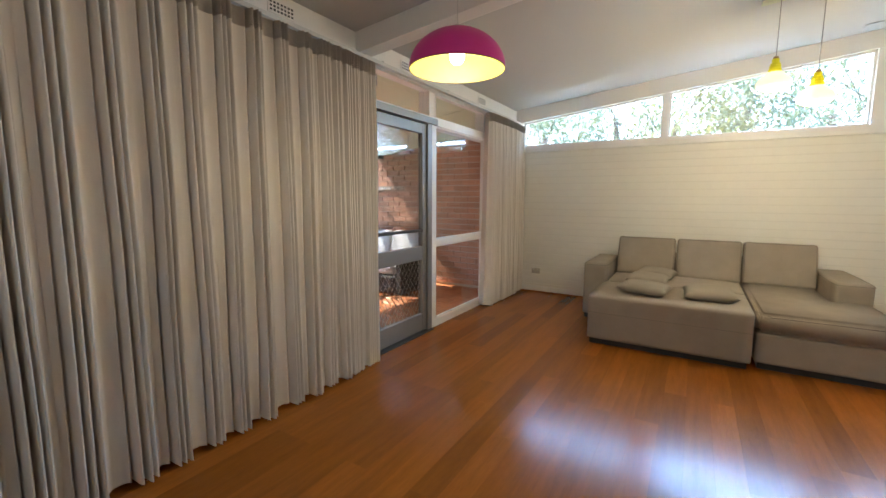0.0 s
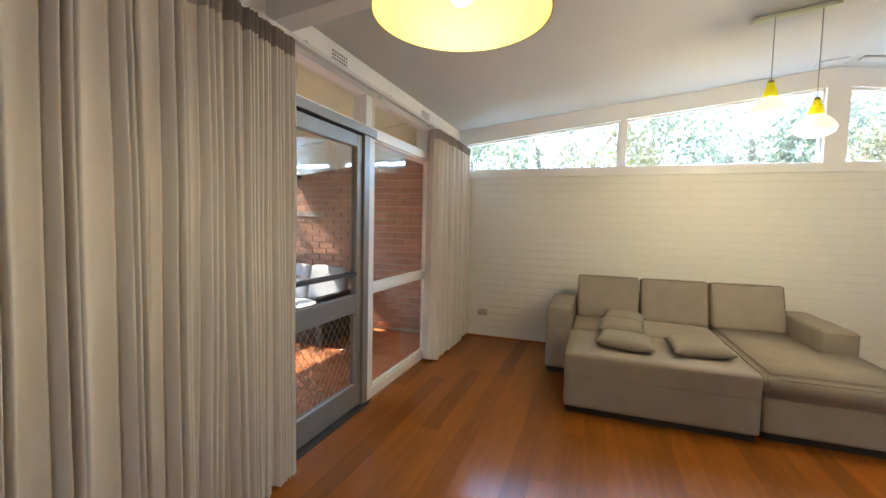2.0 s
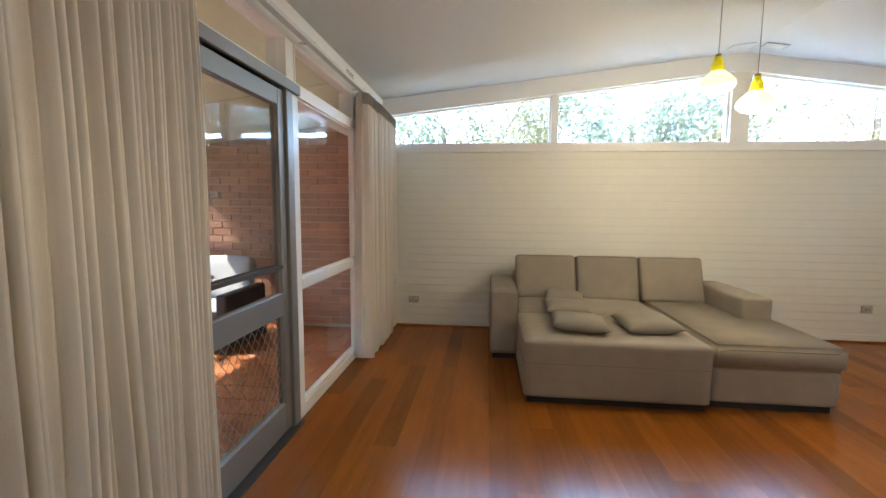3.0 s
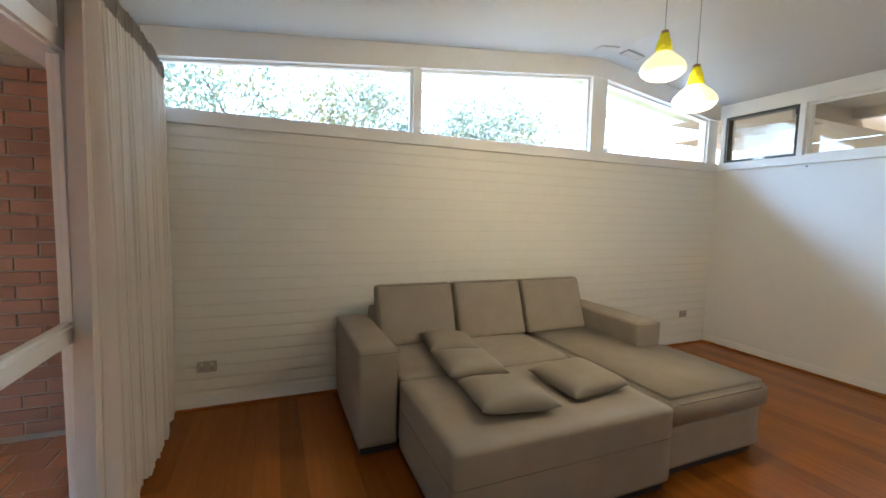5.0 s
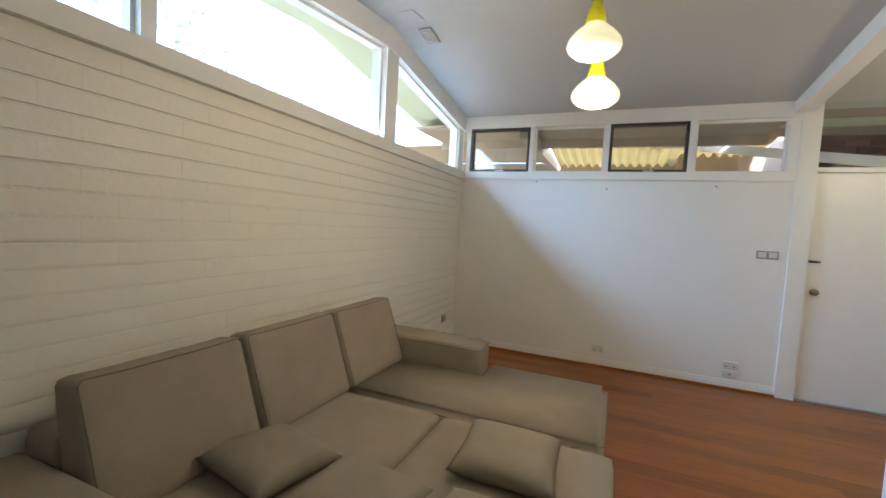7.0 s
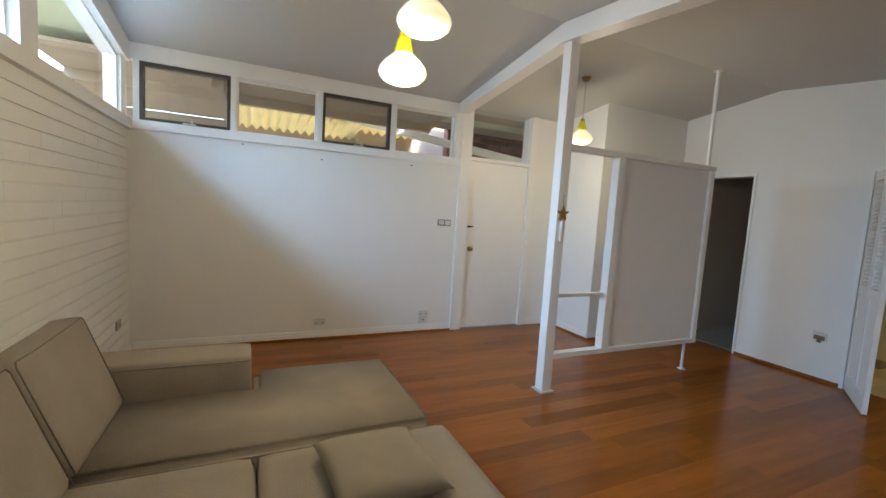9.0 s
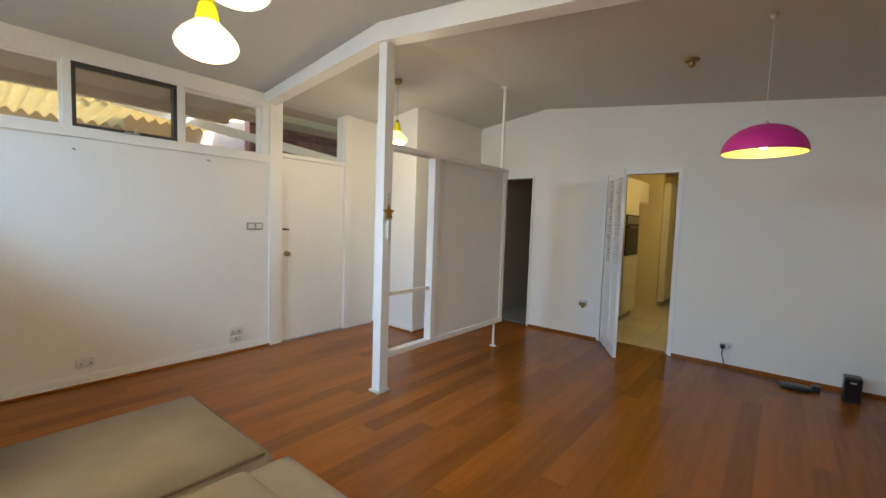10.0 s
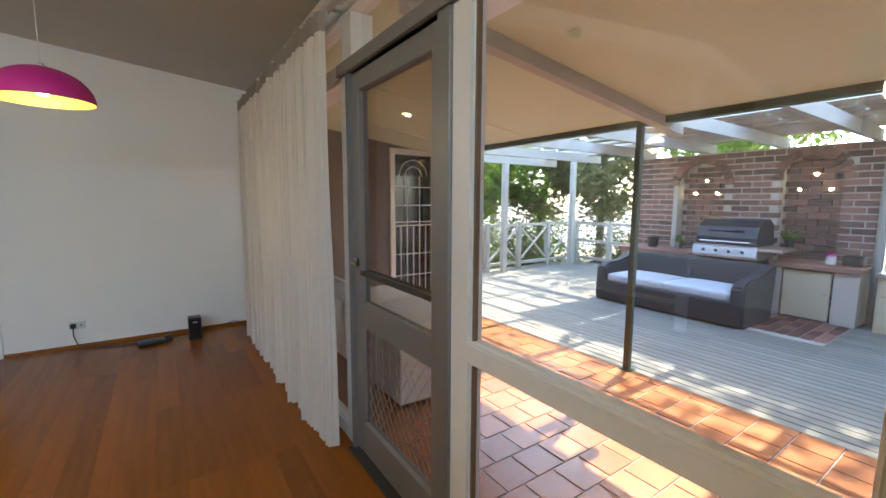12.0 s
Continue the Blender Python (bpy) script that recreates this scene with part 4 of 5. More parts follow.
part("plinth", box(0.96, 1.63, -2.25, -1.55, 0.0, 0.1), GREYPLATE, oven)
ov = part("oven", box(0.90, 0.92, -2.22, -1.58, 0.98, 1.58), SCREENBLACK, oven, "black glass oven")
part("oven_handle", tube([(0.875, -2.16, 1.40), (0.875, -1.64, 1.40)], 0.01, 8), CHROME, ov)
part("control_panel", box(0.896, 0.90, -2.2, -1.6, 1.45, 1.56), STEEL, ov)
for z0, z1 in ((0.12, 0.52), (0.53, 0.95)):
    part("drawer", box(0.898, 0.92, -2.24, -1.56, z0, z1, bevel=0.004), KCAB, oven)
wc = thing("wall_cupboard_unit", (1.3, -2.6, 1.8), "cream overhead kitchen cupboard", "kitchen cabinet")
part("body", box(0.98, 1.63, -3.0, -2.26, 1.80, 2.15), KCAB, wc)
part("door", box(0.962, 0.98, -2.99, -2.27, 1.81, 2.14, bevel=0.004), KCAB, wc)
pan = thing("pantry_cupboard", (1.0, -3.9, 0), "tall cream pantry cupboard at the end of the kitchen", "kitchen cabinet")
part("body", box(0.74, 1.63, -4.4, -3.46, 0.08, 2.2), KCAB, pan)
pdoor = part("door", box(0.72, 0.74, -4.38, -3.48, 0.1, 2.18, bevel=0.004), KCAB, pan)
part("knob", moved(lathe([(0, 0.03), (0.012, 0.028), (0.014, 0.012), (0.006, 0.0), (0, 0)], (0, 0, 0), 14), pose(0.72, -4.30, 1.05, 0, -90, 0)), BLACK, pdoor, "small black knob", True)
part("plinth", box(0.78, 1.63, -4.4, -3.46, 0.0, 0.08), GREYPLATE, pan)
acu = thing("air_conditioner", (0.3, -5.1, 2.1), "white split air conditioner high on the kitchen wall", "air conditioner")
part("case", box(0.0, 0.5, -5.2, -5.0, 2.05, 2.3, bevel=0.02, seg=2), WHITEPLATE, acu)
part("louvre", box(0.02, 0.48, -5.0, -4.99, 2.07, 2.12), BLACK, acu)
# fixture and lamp added out of sight to brighten the kitchen
kl = thing("added_kitchen_light", (-0.08, -2.2, 2.45), "round opal ceiling light added out of view to light the kitchen", "ceiling light")
part("shade", lathe([(0, 0), (0.14, 0), (0.13, -0.05), (0.08, -0.08), (0, -0.085)], (-0.08, -2.2, 2.495), 28), OPAL, kl, smooth=True)
lamp("kitchen_fill_light", (-0.08, -2.2, 2.3), 7, (1.0, 0.80, 0.42), 0.14)

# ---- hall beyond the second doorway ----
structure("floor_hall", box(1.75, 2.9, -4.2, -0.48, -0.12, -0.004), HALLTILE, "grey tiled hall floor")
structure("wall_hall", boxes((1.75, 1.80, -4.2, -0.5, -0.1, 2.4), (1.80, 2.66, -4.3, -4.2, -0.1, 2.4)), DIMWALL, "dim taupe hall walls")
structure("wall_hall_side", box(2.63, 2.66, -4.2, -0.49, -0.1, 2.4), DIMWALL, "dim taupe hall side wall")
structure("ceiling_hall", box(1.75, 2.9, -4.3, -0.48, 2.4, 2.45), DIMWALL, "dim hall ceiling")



# ---- patio ----
PZ = -0.08
structure("patio_base", box(-4.42, -2.10, -0.45, 6.4, -0.45, PZ - 0.005), GROUT, "mortar bed under the terracotta tiles")
structure("deck_frame", box(-9.6, -4.42, -2.0, 6.4, -0.5, PZ - 0.06), JOINT, "dark void under the deck boards")


def patio_z(x):
    return 2.335 + 0.133 * (x + 2.1)


bm = prism([(-2.1, patio_z(-2.1)), (-4.46, patio_z(-4.46)), (-4.46, patio_z(-4.46) + 0.08), (-2.1, patio_z(-2.1) + 0.2)], "y", -0.5, 6.45)
structure("patio_ceiling", bm, CREAM, "sloping cream soffit over the patio")
bm = boxes(*[(-4.40, -2.12, y - 0.008, y + 0.008, 0, 0.004) for y in (1.45, 0.3, 4.4)])
for v in bm.verts:
    v.co.z = patio_z(v.co.x) - 0.001 - v.co.z
structure("soffit_batten", bm, CREAM, "thin cover strips on the patio soffit")
structure("gutter_beam", boxes((-4.50, -4.42, -0.5, 6.45, 1.975, 2.03), (-4.54, -4.50, -0.5, 6.45, 2.01, 2.09)), GREEN, "dark green gutter beam")
bm = prism([(-2.15, patio_z(-2.15) - 0.002), (-4.70, patio_z(-4.70) - 0.002), (-4.70, patio_z(-4.7) - 0.085), (-2.15, patio_z(-2.15) - 0.085)], "y", 2.77, 2.85)
structure("patio_rafter", bm, OLDTIMBER, "weathered white patio rafter")
pl = thing("patio_pole", (-4.44, 2.64, PZ), "slim dark green steel pole holding the patio roof", "pole")
part("shaft", box(-4.465, -4.415, 2.615, 2.665, PZ + 0.006, 1.975, bevel=0.004), GREEN, pl)
part("foot_plate", box(-4.49, -4.39, 2.59, 2.69, PZ, PZ + 0.006), GREEN, pl)
dl = thing("downlight", (-3.2, 1.2, 2.2), "small lit downlight in the patio soffit", "downlight")
part("ring", lathe([(0.045, 0), (0.05, -0.006), (0.03, -0.008)], (-3.2, 1.0, patio_z(-3.2) - 0.002), 20), WHITEPLATE, dl)
part("lens", lathe([(0, -0.004), (0.036, -0.004)], (-3.2, 1.0, patio_z(-3.2) - 0.003), 20), BULB, dl)
det2 = thing("soffit_sensor", (-3.3, 3.3, 2.17), "round cream sensor on the patio soffit", "sensor")
part("body", lathe([(0, 0), (0.03, 0), (0.027, -0.025), (0.015, -0.035), (0, -0.036)], (-2.95, 3.15, patio_z(-2.95) - 0.002), 20), CREAM, det2, smooth=True)

# pergola beyond the gutter: beams toward the brick wall, battens across
perg = thing("pergola", (-6.4, 2.6, 2.1), "weathered white timber pergola over the deck", "pergola")
for y in (-1.6, -0.5, 0.6, 1.55, 2.45, 3.35, 4.3, 5.4):
    part("beam", box(-8.35, -4.55, y - 0.028, y + 0.028, 2.10, 2.24), OLDTIMBER, perg)
for x in (-8.05, -5.3):
    part("cross_beam", box(x - 0.04, x + 0.04, -1.8, 6.3, 2.245, 2.36), OLDTIMBER, perg)
for k in range(8):
    x = -8.2 + k * 0.48
    part("batten", box(x - 0.022, x + 0.022, -1.8, 6.3, 2.365, 2.405), OLDTIMBER, perg)
part("roof_sheet", boxes(*[(-8.6, -6.75, 0.3 + k * 0.76, 1.04 + k * 0.76, 2.408 + 0.004 * (k % 2), 2.414 + 0.004 * (k % 2)) for k in range(8)]), PERGSHEET, perg, "weathered translucent roofing sheets")
for x, y in ((-8.9, -1.55), (-6.9, -1.62)):
    part("post", box(x - 0.05, x + 0.05, y - 0.05, y + 0.05, PZ - 0.06, 2.24), OLDTIMBER, perg)

# wing of the house on the far side
structure("wall_wing", boxes((-3.75, -2.10, -0.62, -0.46, -0.45, 2.4), (-5.0, -4.45, -0.62, -0.46, -0.45, 2.4), (-4.45, -3.75, -0.62, -0.46, 2.02, 2.4), (-5.0, -4.88, -6.0, -0.62, -0.45, 2.4)), BROWNWALL, "brown painted wall of the house wing")
wd = thing("security_door", (-4.1, -0.46, PZ), "white arched wrought-iron security door", "door")
tagged(wd, kind="structure")
yb = -0.45
part("frame", boxes((-4.47, -4.40, yb - 0.02, yb + 0.03, PZ, 2.06), (-3.80, -3.73, yb - 0.02, yb + 0.03, PZ, 2.06), (-4.40, -3.80, yb - 0.02, yb + 0.03, 1.99, 2.06), (-4.40, -3.80, yb - 0.02, yb + 0.03, PZ, PZ + 0.06)), TRIM, wd)
g = part("pane", box(-4.40, -3.80, yb - 0.05, yb - 0.045, PZ + 0.06, 1.99), SCREENBLACK, wd, "dark reflecting glass")
for k in range(1, 6):
    x = -4.40 + k * 0.1
    part("bar", tube([(x, yb, PZ + 0.06), (x, yb, 1.02 if k % 2 else 1.7)], 0.008, 6), TRIM, wd)
for z in (0.32, 0.62, 1.02, 1.07, 1.30, 1.55):
    part("bar", tube([(-4.40, yb, z), (-3.80, yb, z)], 0.008, 6), TRIM, wd)
for rr in (0.13, 0.22):
    part("arch", tube([(-4.10 + rr * math.cos(radians(a)), yb, 1.70 + rr * math.sin(radians(a))) for a in range(0, 181, 12)], 0.008, 6), TRIM, wd)
wb = thing("white_cabinet", (-2.7, 1.5, PZ), "low white slatted cabinet on the patio", "cabinet")
part("body", box(-2.95, -2.45, 0.95, 2.20, PZ + 0.04, 0.50, bevel=0.006), TRIM, wb)
part("top", box(-2.98, -2.42, 0.92, 2.23, 0.50, 0.53, bevel=0.004), TRIM, wb)
for k in range(11):
    part("slat", box(-2.448, -2.438, 0.98 + k * 0.11, 1.065 + k * 0.11, PZ + 0.08, 0.48), TRIM, wb)
for x, y in ((-2.9, 1.0), (-2.5, 1.0), (-2.9, 2.15), (-2.5, 2.15)):
    part("foot", box(x - 0.02, x + 0.02, y - 0.02, y + 0.02, PZ, PZ + 0.04), BLACK, wb)

# barbecue wall: core with two arched niches; the bricks come last
WX = -8.20


def arch_z(y, y0, y1, spring):
    r = (y1 - y0) / 2
    return spring + math.sqrt(max(0.0, r * r - (y - (y0 + y1) / 2) ** 2))


NICHES = ((1.12, 1.80, 1.62), (2.47, 3.11, 1.66))


def in_niche(y, z):
    return any(a < y < b and 0.55 < z < arch_z(y, a, b, s) for a, b, s in NICHES)


structure("wall_barbecue", boxes((-8.60, -8.42, 0.46, 3.45, -0.4, 2.10), (-8.42, WX + 0.016, 0.46, 1.12, -0.4, 2.10), (-8.42, WX + 0.016, 1.80, 2.47, -0.4, 2.10), (-8.42, WX + 0.016, 3.11, 3.45, -0.4, 2.10), (-8.42, WX + 0.016, 1.12, 1.80, 1.98, 2.10), (-8.42, WX + 0.016, 2.47, 3.11, 2.0, 2.10)), MORTAR, "red brick barbecue wall with two arched niches")
structure("wall_shed", boxes((-8.3, -8.1, 3.56, 6.4, -0.4, 2.3)), BEIGECAB, "beige sheeted wall beside the barbecue")
dp = thing("downpipe", (-8.12, 3.50, PZ), "pale grey downpipe at the end of the brick wall", "downpipe")
part("pipe", tube([(-8.12, 3.50, PZ - 0.04), (-8.12, 3.50, 2.2)], 0.045, 14), GREYPLATE, dp)
part("clip", box(-8.17, -8.07, 3.45, 3.55, 0.75, 0.77), GREYPLATE, dp)
bench = thing("brick_bench", (-7.95, 2.2, PZ), "low brick bench with a worn slab top beside the barbecue", "bench")
part("top", boxes((-8.21, -7.64, 0.44, 1.72, 0.55, 0.62), (-8.21, -7.64, 2.60, 3.46, 0.55, 0.62), bevel=0.008), BRICK, bench, "brick-edged slab top")
part("pier", boxes((-8.20, -7.70, 0.48, 1.70, PZ - 0.06, 0.55), (-8.20, -7.70, 2.62, 2.72, PZ - 0.06, 0.55), (-8.20, -7.70, 3.22, 3.44, PZ - 0.06, 0.55)), MORTAR, bench)
cd = part("door", box(-7.72, -7.70, 2.74, 3.20, PZ + 0.02, 0.53, bevel=0.004), BEIGECAB, bench, "beige cupboard door")
part("handle", tube([(-7.695, 3.10, 0.27), (-7.68, 3.10, 0.27), (-7.68, 3.17, 0.27), (-7.695, 3.17, 0.27)], 0.006, 6), STEEL, cd)
sc = thing("sink_cabinet", (-7.9, 4.2, PZ), "beige outdoor cabinet with a steel top", "cabinet")
part("body", box(-8.1, -7.72, 3.58, 5.0, PZ - 0.06, 0.55, bevel=0.004), BEIGECAB, sc)
part("top", box(-8.1, -7.66, 3.56, 5.02, 0.55, 0.59, bevel=0.004), STEEL, sc)
part("drawer", box(-7.722, -7.70, 3.60, 4.28, 0.33, 0.53, bevel=0.004), BEIGECAB, sc)
part("door", box(-7.722, -7.70, 3.60, 4.28, PZ, 0.32, bevel=0.004), BEIGECAB, sc)
part("door", box(-7.722, -7.70, 4.30, 4.98, PZ, 0.53, bevel=0.004), BEIGECAB, sc)

# barbecue
bbq = thing("gas_barbecue", (-7.65, 2.15, PZ), "gas barbecue with a dark hood and steel front", "barbecue")
hood = [(-7.95, 0.80), (-7.42, 0.80), (-7.40, 0.90), (-7.46, 1.04), (-7.60, 1.13), (-7.78, 1.15), (-7.92, 1.08), (-7.96, 0.94)]
part("hood", prism(hood, "y", 1.80, 2.52), HOOD, bbq, "dark blue enamel hood")
part("hood_window", box(-7.438, -7.43, 1.95, 2.37, 0.90, 0.99), SCREENBLACK, bbq)
part("hood_handle", tube([(-7.37, 1.86, 0.845), (-7.37, 2.46, 0.845)], 0.012, 10), CHROME, bbq)
part("firebox", box(-7.95, -7.40, 1.78, 2.54, 0.62, 0.80, bevel=0.006), STEEL, bbq)
cp = part("control_panel", moved(box(-0.012, 0.012, 1.78, 2.54, -0.06, 0.06), pose(-7.375, 0, 0.715, 0, -14, 0)), STEEL, bbq, "brushed steel control panel")
for k in range(4):
    part("knob", moved(lathe([(0, 0.022), (0.018, 0.02), (0.022, 0), (0, 0)], (0, 0, 0), 14), pose(-7.362, 1.92 + k * 0.155, 0.718, 0, 76, 0)), BLACK, cp, smooth=True)
part("side_shelf", box(-7.92, -7.40, 2.54, 2.80, 0.745, 0.785, bevel=0.006), STEEL, bbq)
part("cart", boxes((-7.92, -7.45, 1.82, 2.50, 0.02, 0.62)), BLACK, bbq)
for y in (1.86, 2.46):
    part("wheel", moved(lathe([(0, 0.02), (0.07, 0.02), (0.08, 0), (0.07, -0.02), (0, -0.02)], (0, 0, 0), 18), pose(-7.5, y, PZ + 0.08, 90, 0, 0)), BLACK, bbq)


def potted(x, y, z, h, r, n, seed, label, name="potted_plant", leaf_len=0.14, pot_m=POTDARK):
    t = thing(name, (x, y, z), label, "plant")
    part("pot", lathe([(0, 0), (r * 0.75, 0), (r, h), (r * 0.9, h), (r * 0.85, h * 0.85), (0, h * 0.85)], (x, y, z), 20), pot_m, t)
    q = rng(seed)
    bm = bmesh.new()
    for _ in range(n):
        a, tilt, L = q.uniform(0, 6.28), q.uniform(0.2, 1.0), leaf_len * q.uniform(0.6, 1.2)
        d = Vector((math.cos(a) * math.sin(tilt), math.sin(a) * math.sin(tilt), math.cos(tilt)))
        s = Vector((-math.sin(a), math.cos(a), 0)) * L * 0.11
        p0 = Vector((x, y, z + h * 0.85))
        vs = [bm.verts.new(p) for p in (p0 - s * 0.3, p0 + s * 0.3, p0 + d * L * 0.6 + s, p0 + d * L + Vector((0, 0, -0.15 * L)), p0 + d * L * 0.6 - s)]
        bm.faces.new(vs)
    part("leaves", bm, LEAF, t)
    return t


potted(-7.95, 2.70, 0.785, 0.09, 0.05, 26, 3, "small succulent in a dark pot beside the barbecue", leaf_len=0.2)
potted(-7.95, 0.88, 0.62, 0.16, 0.09, 8, 4, "dark pot at the end of the brick bench", leaf_len=0.06)
potted(-8.05, 1.25, 0.62, 0.10, 0.05, 20, 6, "small plant in a glass pot on the bench", leaf_len=0.16, pot_m=GREYPLATE)
cupw = thing("white_tin", (-7.9, 3.13, 0.62), "small white tin with a red lid on the bench", "tin")
part("tin", lathe([(0, 0), (0.05, 0), (0.05, 0.10), (0, 0.10)], (-7.9, 3.13, 0.62), 20), WHITEPLATE, cupw)
part("lid", lathe([(0.052, 0.10), (0.052, 0.125), (0, 0.128)], (-7.9, 3.13, 0.62), 20), PINK, cupw, "red lid")
blk = thing("black_box", (-7.95, 3.32, 0.62), "small black box on the brick bench", "box")
part("case", box(-8.03, -7.87, 3.24, 3.42, 0.62, 0.74, bevel=0.008), BLACK, blk)
for a, b, s in NICHES:
    m_ = (a + b) / 2
    tri = thing("niche_lights", (-8.36, m_, 1.55), "three small round lights in the brick niche", "wall light")
    for y, z in ((m_, s + 0.08), (m_ - 0.16, s - 0.12), (m_ + 0.16, s - 0.12)):
        part("light", moved(lathe([(0, 0.03), (0.018, 0.026), (0.025, 0.008), (0.02, 0), (0, 0)], (0, 0, 0), 16), pose(-8.40, y, z, 0, 90, 0)), BULB, tri, smooth=True)

# outdoor sofa
os_ = thing("wicker_sofa", (-6.95, 1.8, PZ), "dark wicker outdoor sofa with pale grey seat cushions, on the deck", "sofa")
part("base", moved(soft_block(0.85, 1.92, 0.30, 0.0, 0.02, 10), Matrix.Translation((-6.93, 1.80, PZ + 0.01))), WICKER, os_, smooth=True)
part("backrest", moved(soft_block(0.14, 1.92, 0.68, 0.0, 0.05, 10), pose(-7.29, 1.80, PZ + 0.01, 0, -6, 0)), WICKER, os_, smooth=True)
for y in (0.92, 2.68):
    bm = prism([(-7.34, PZ + 0.02), (-6.50, PZ + 0.02), (-6.50, 0.40), (-6.62, 0.47), (-6.95, 0.49), (-7.25, 0.58), (-7.34, 0.60)], "y", y - 0.075, y + 0.075)
    bmesh.ops.bevel(bm, geom=bm.edges[:], offset=0.025, segments=2, affect="EDGES", clamp_overlap=True)
    part("armrest", bm, WICKER, os_)
for y0, y1 in ((1.01, 1.80), (1.805, 2.60)):
    part("seat_cushion", moved(soft_block(0.68, y1 - y0, 0.12, 0.015, 0.04, 8), Matrix.Translation((-6.86, (y0 + y1) / 2, PZ + 0.29))), CUSHWHITE, os_, smooth=True)
ac = thing("wicker_armchair", (-3.9, 5.0, PZ), "dark framed outdoor armchair with white cushions, by the salmon brick wall", "armchair")
part("base", moved(soft_block(1.2, 0.72, 0.26, 0.0, 0.02, 6), Matrix.Translation((-3.95, 5.0, PZ + 0.02))), WICKER, ac, smooth=True)
part("seat_cushion", moved(soft_block(1.1, 0.68, 0.13, 0.015, 0.04, 8), Matrix.Translation((-3.95, 4.98, PZ + 0.285))), CUSHWHITE, ac, smooth=True)
for x in (-4.24, -3.66):
    part("back_cushion", moved(soft_block(0.54, 0.16, 0.46, 0.01, 0.05, 8), pose(x, 5.27, PZ + 0.41, -10, 0, 0)), CUSHWHITE, ac, smooth=True)
for x in (-4.58, -3.32):
    part("armrest", box(x - 0.05, x + 0.05, 4.64, 5.36, PZ + 0.005, 0.50, bevel=0.015), WICKER, ac)

# side wall of the patio, with hooks
structure("wall_patio_side", box(-6.6, -2.17, 5.712, 5.88, -0.4, 2.25), MORTAR, "salmon brick side wall of the patio")
hk = thing("coat_hooks", (-4.3, 5.68, 1.45), "row of four dark hooks on the brick wall", "hooks")
part("board", box(-4.6, -4.0, 5.675, 5.70, 1.44, 1.50), OLDTIMBER, hk)
for k in range(4):
    x = -4.52 + k * 0.15
    part("hook", tube([(x, 5.675, 1.48), (x, 5.63, 1.46), (x, 5.61, 1.49)], 0.008, 6), BLACK, hk)


# fences
fence = thing("timber_fence", (-7.0, -1.8, -0.2), "low pale timber fence with crossed braces round the deck", "fence")
fx = [-9.3, -8.4, -7.5, -6.6, -5.7]
for x in fx:
    part("post", box(x - 0.045, x + 0.045, -1.85, -1.76, -0.4, 0.92), OLDTIMBER, fence)
for z in (0.86, 0.05):
    part("rail", box(-9.3, -5.0, -1.83, -1.78, z - 0.03, z + 0.03), OLDTIMBER, fence)
for a, b in zip(fx, fx[1:]):
    part("brace", tube([(a, -1.805, 0.07), (b, -1.805, 0.84)], 0.022, 6), OLDTIMBER, fence)
    part("brace", tube([(a, -1.80, 0.84), (b, -1.80, 0.07)], 0.022, 6), OLDTIMBER, fence)
f2 = thing("side_fence", (-9.4, -0.6, -0.2), "pale timber rail fence at the deck's end", "fence")
for y in (-1.8, -0.9, 0.0, 0.65):
    part("post", box(-9.45, -9.36, y - 0.045, y + 0.045, -0.4, 0.92), OLDTIMBER, f2)
for z in (0.86, 0.45, 0.05):
    part("rail", box(-9.43, -9.38, -1.8, 0.65, z - 0.03, z + 0.03), OLDTIMBER, f2)
picket = thing("picket_fence", (-14, -4, -0.4), "white picket fence across the garden", "fence")
for z in (0.0, 0.6):
    part("rail", box(-17.0, -9.5, -5.03, -4.98, z, z + 0.07), TRIM, picket)
for k in range(50):
    x = -17.0 + k * 0.15
    part("picket", box(x, x + 0.08, -4.98, -4.955, -0.40, 0.85), TRIM, picket)

# porch outside the window strip
structure("porch_ground", box(3.6, 9.0, -3.0, 9.0, -0.40, -0.10), GROUND, "bare ground at the porch")
structure("wall_porch", boxes((6.2, 6.35, -3.0, 9.0, -0.4, 2.575), (5.6, 5.7, 1.2, 3.2, -0.4, 3.4)), PORCHBROWN, "brown wall across the porch")
structure("porch_soffit", boxes((3.58, 4.5, 2.45, 6.4, 2.60, 2.63), (4.45, 4.55, 2.45, 6.4, 2.50, 2.60), (3.6, 6.2, 4.95, 5.05, 2.44, 2.60)), PORCHBROWN, "brown porch soffit and beams")
structure("porch_ceiling", boxes((4.55, 6.2, 5.05, 7.2, 2.58, 2.61)), PORCHBROWN, "brown boarded porch ceiling")
bm = bmesh.new()
prev = None
for k in range(121):
    y = 2.3 + k * 0.0217
    z = 2.66 + 0.032 * math.sin(2 * math.pi * y / 0.13)
    row = [bm.verts.new((x, y, z - (x - 4.5) * 0.075)) for x in (4.55, 6.2)]
    if prev:
        bm.faces.new((prev[0], row[0], row[1], prev[1]))
    prev = row
structure("porch_roof_sheet", bm, PORCHROOF, "translucent corrugated porch roofing", True)
structure("porch_rafter", moved(box(-0.035, 0.035, -1.5, 1.5, -0.05, 0.05), pose(4.5, 2.55, 2.42, 12, 0, -35)), TRIM, "white sloping porch rafter")
structure("wall_entry_gable", box(4.9, 5.05, -1.0, 1.98, -0.4, 3.5), BRICK, "salmon brick wall outside the entry")
# soffit carried out to the brick wall to keep sky light off it
structure("entry_soffit", box(3.6, 4.89, -1.0, 2.44, 2.66, 2.70), PORCHBROWN, "brown soffit over the entry, widened to shade the brick wall")


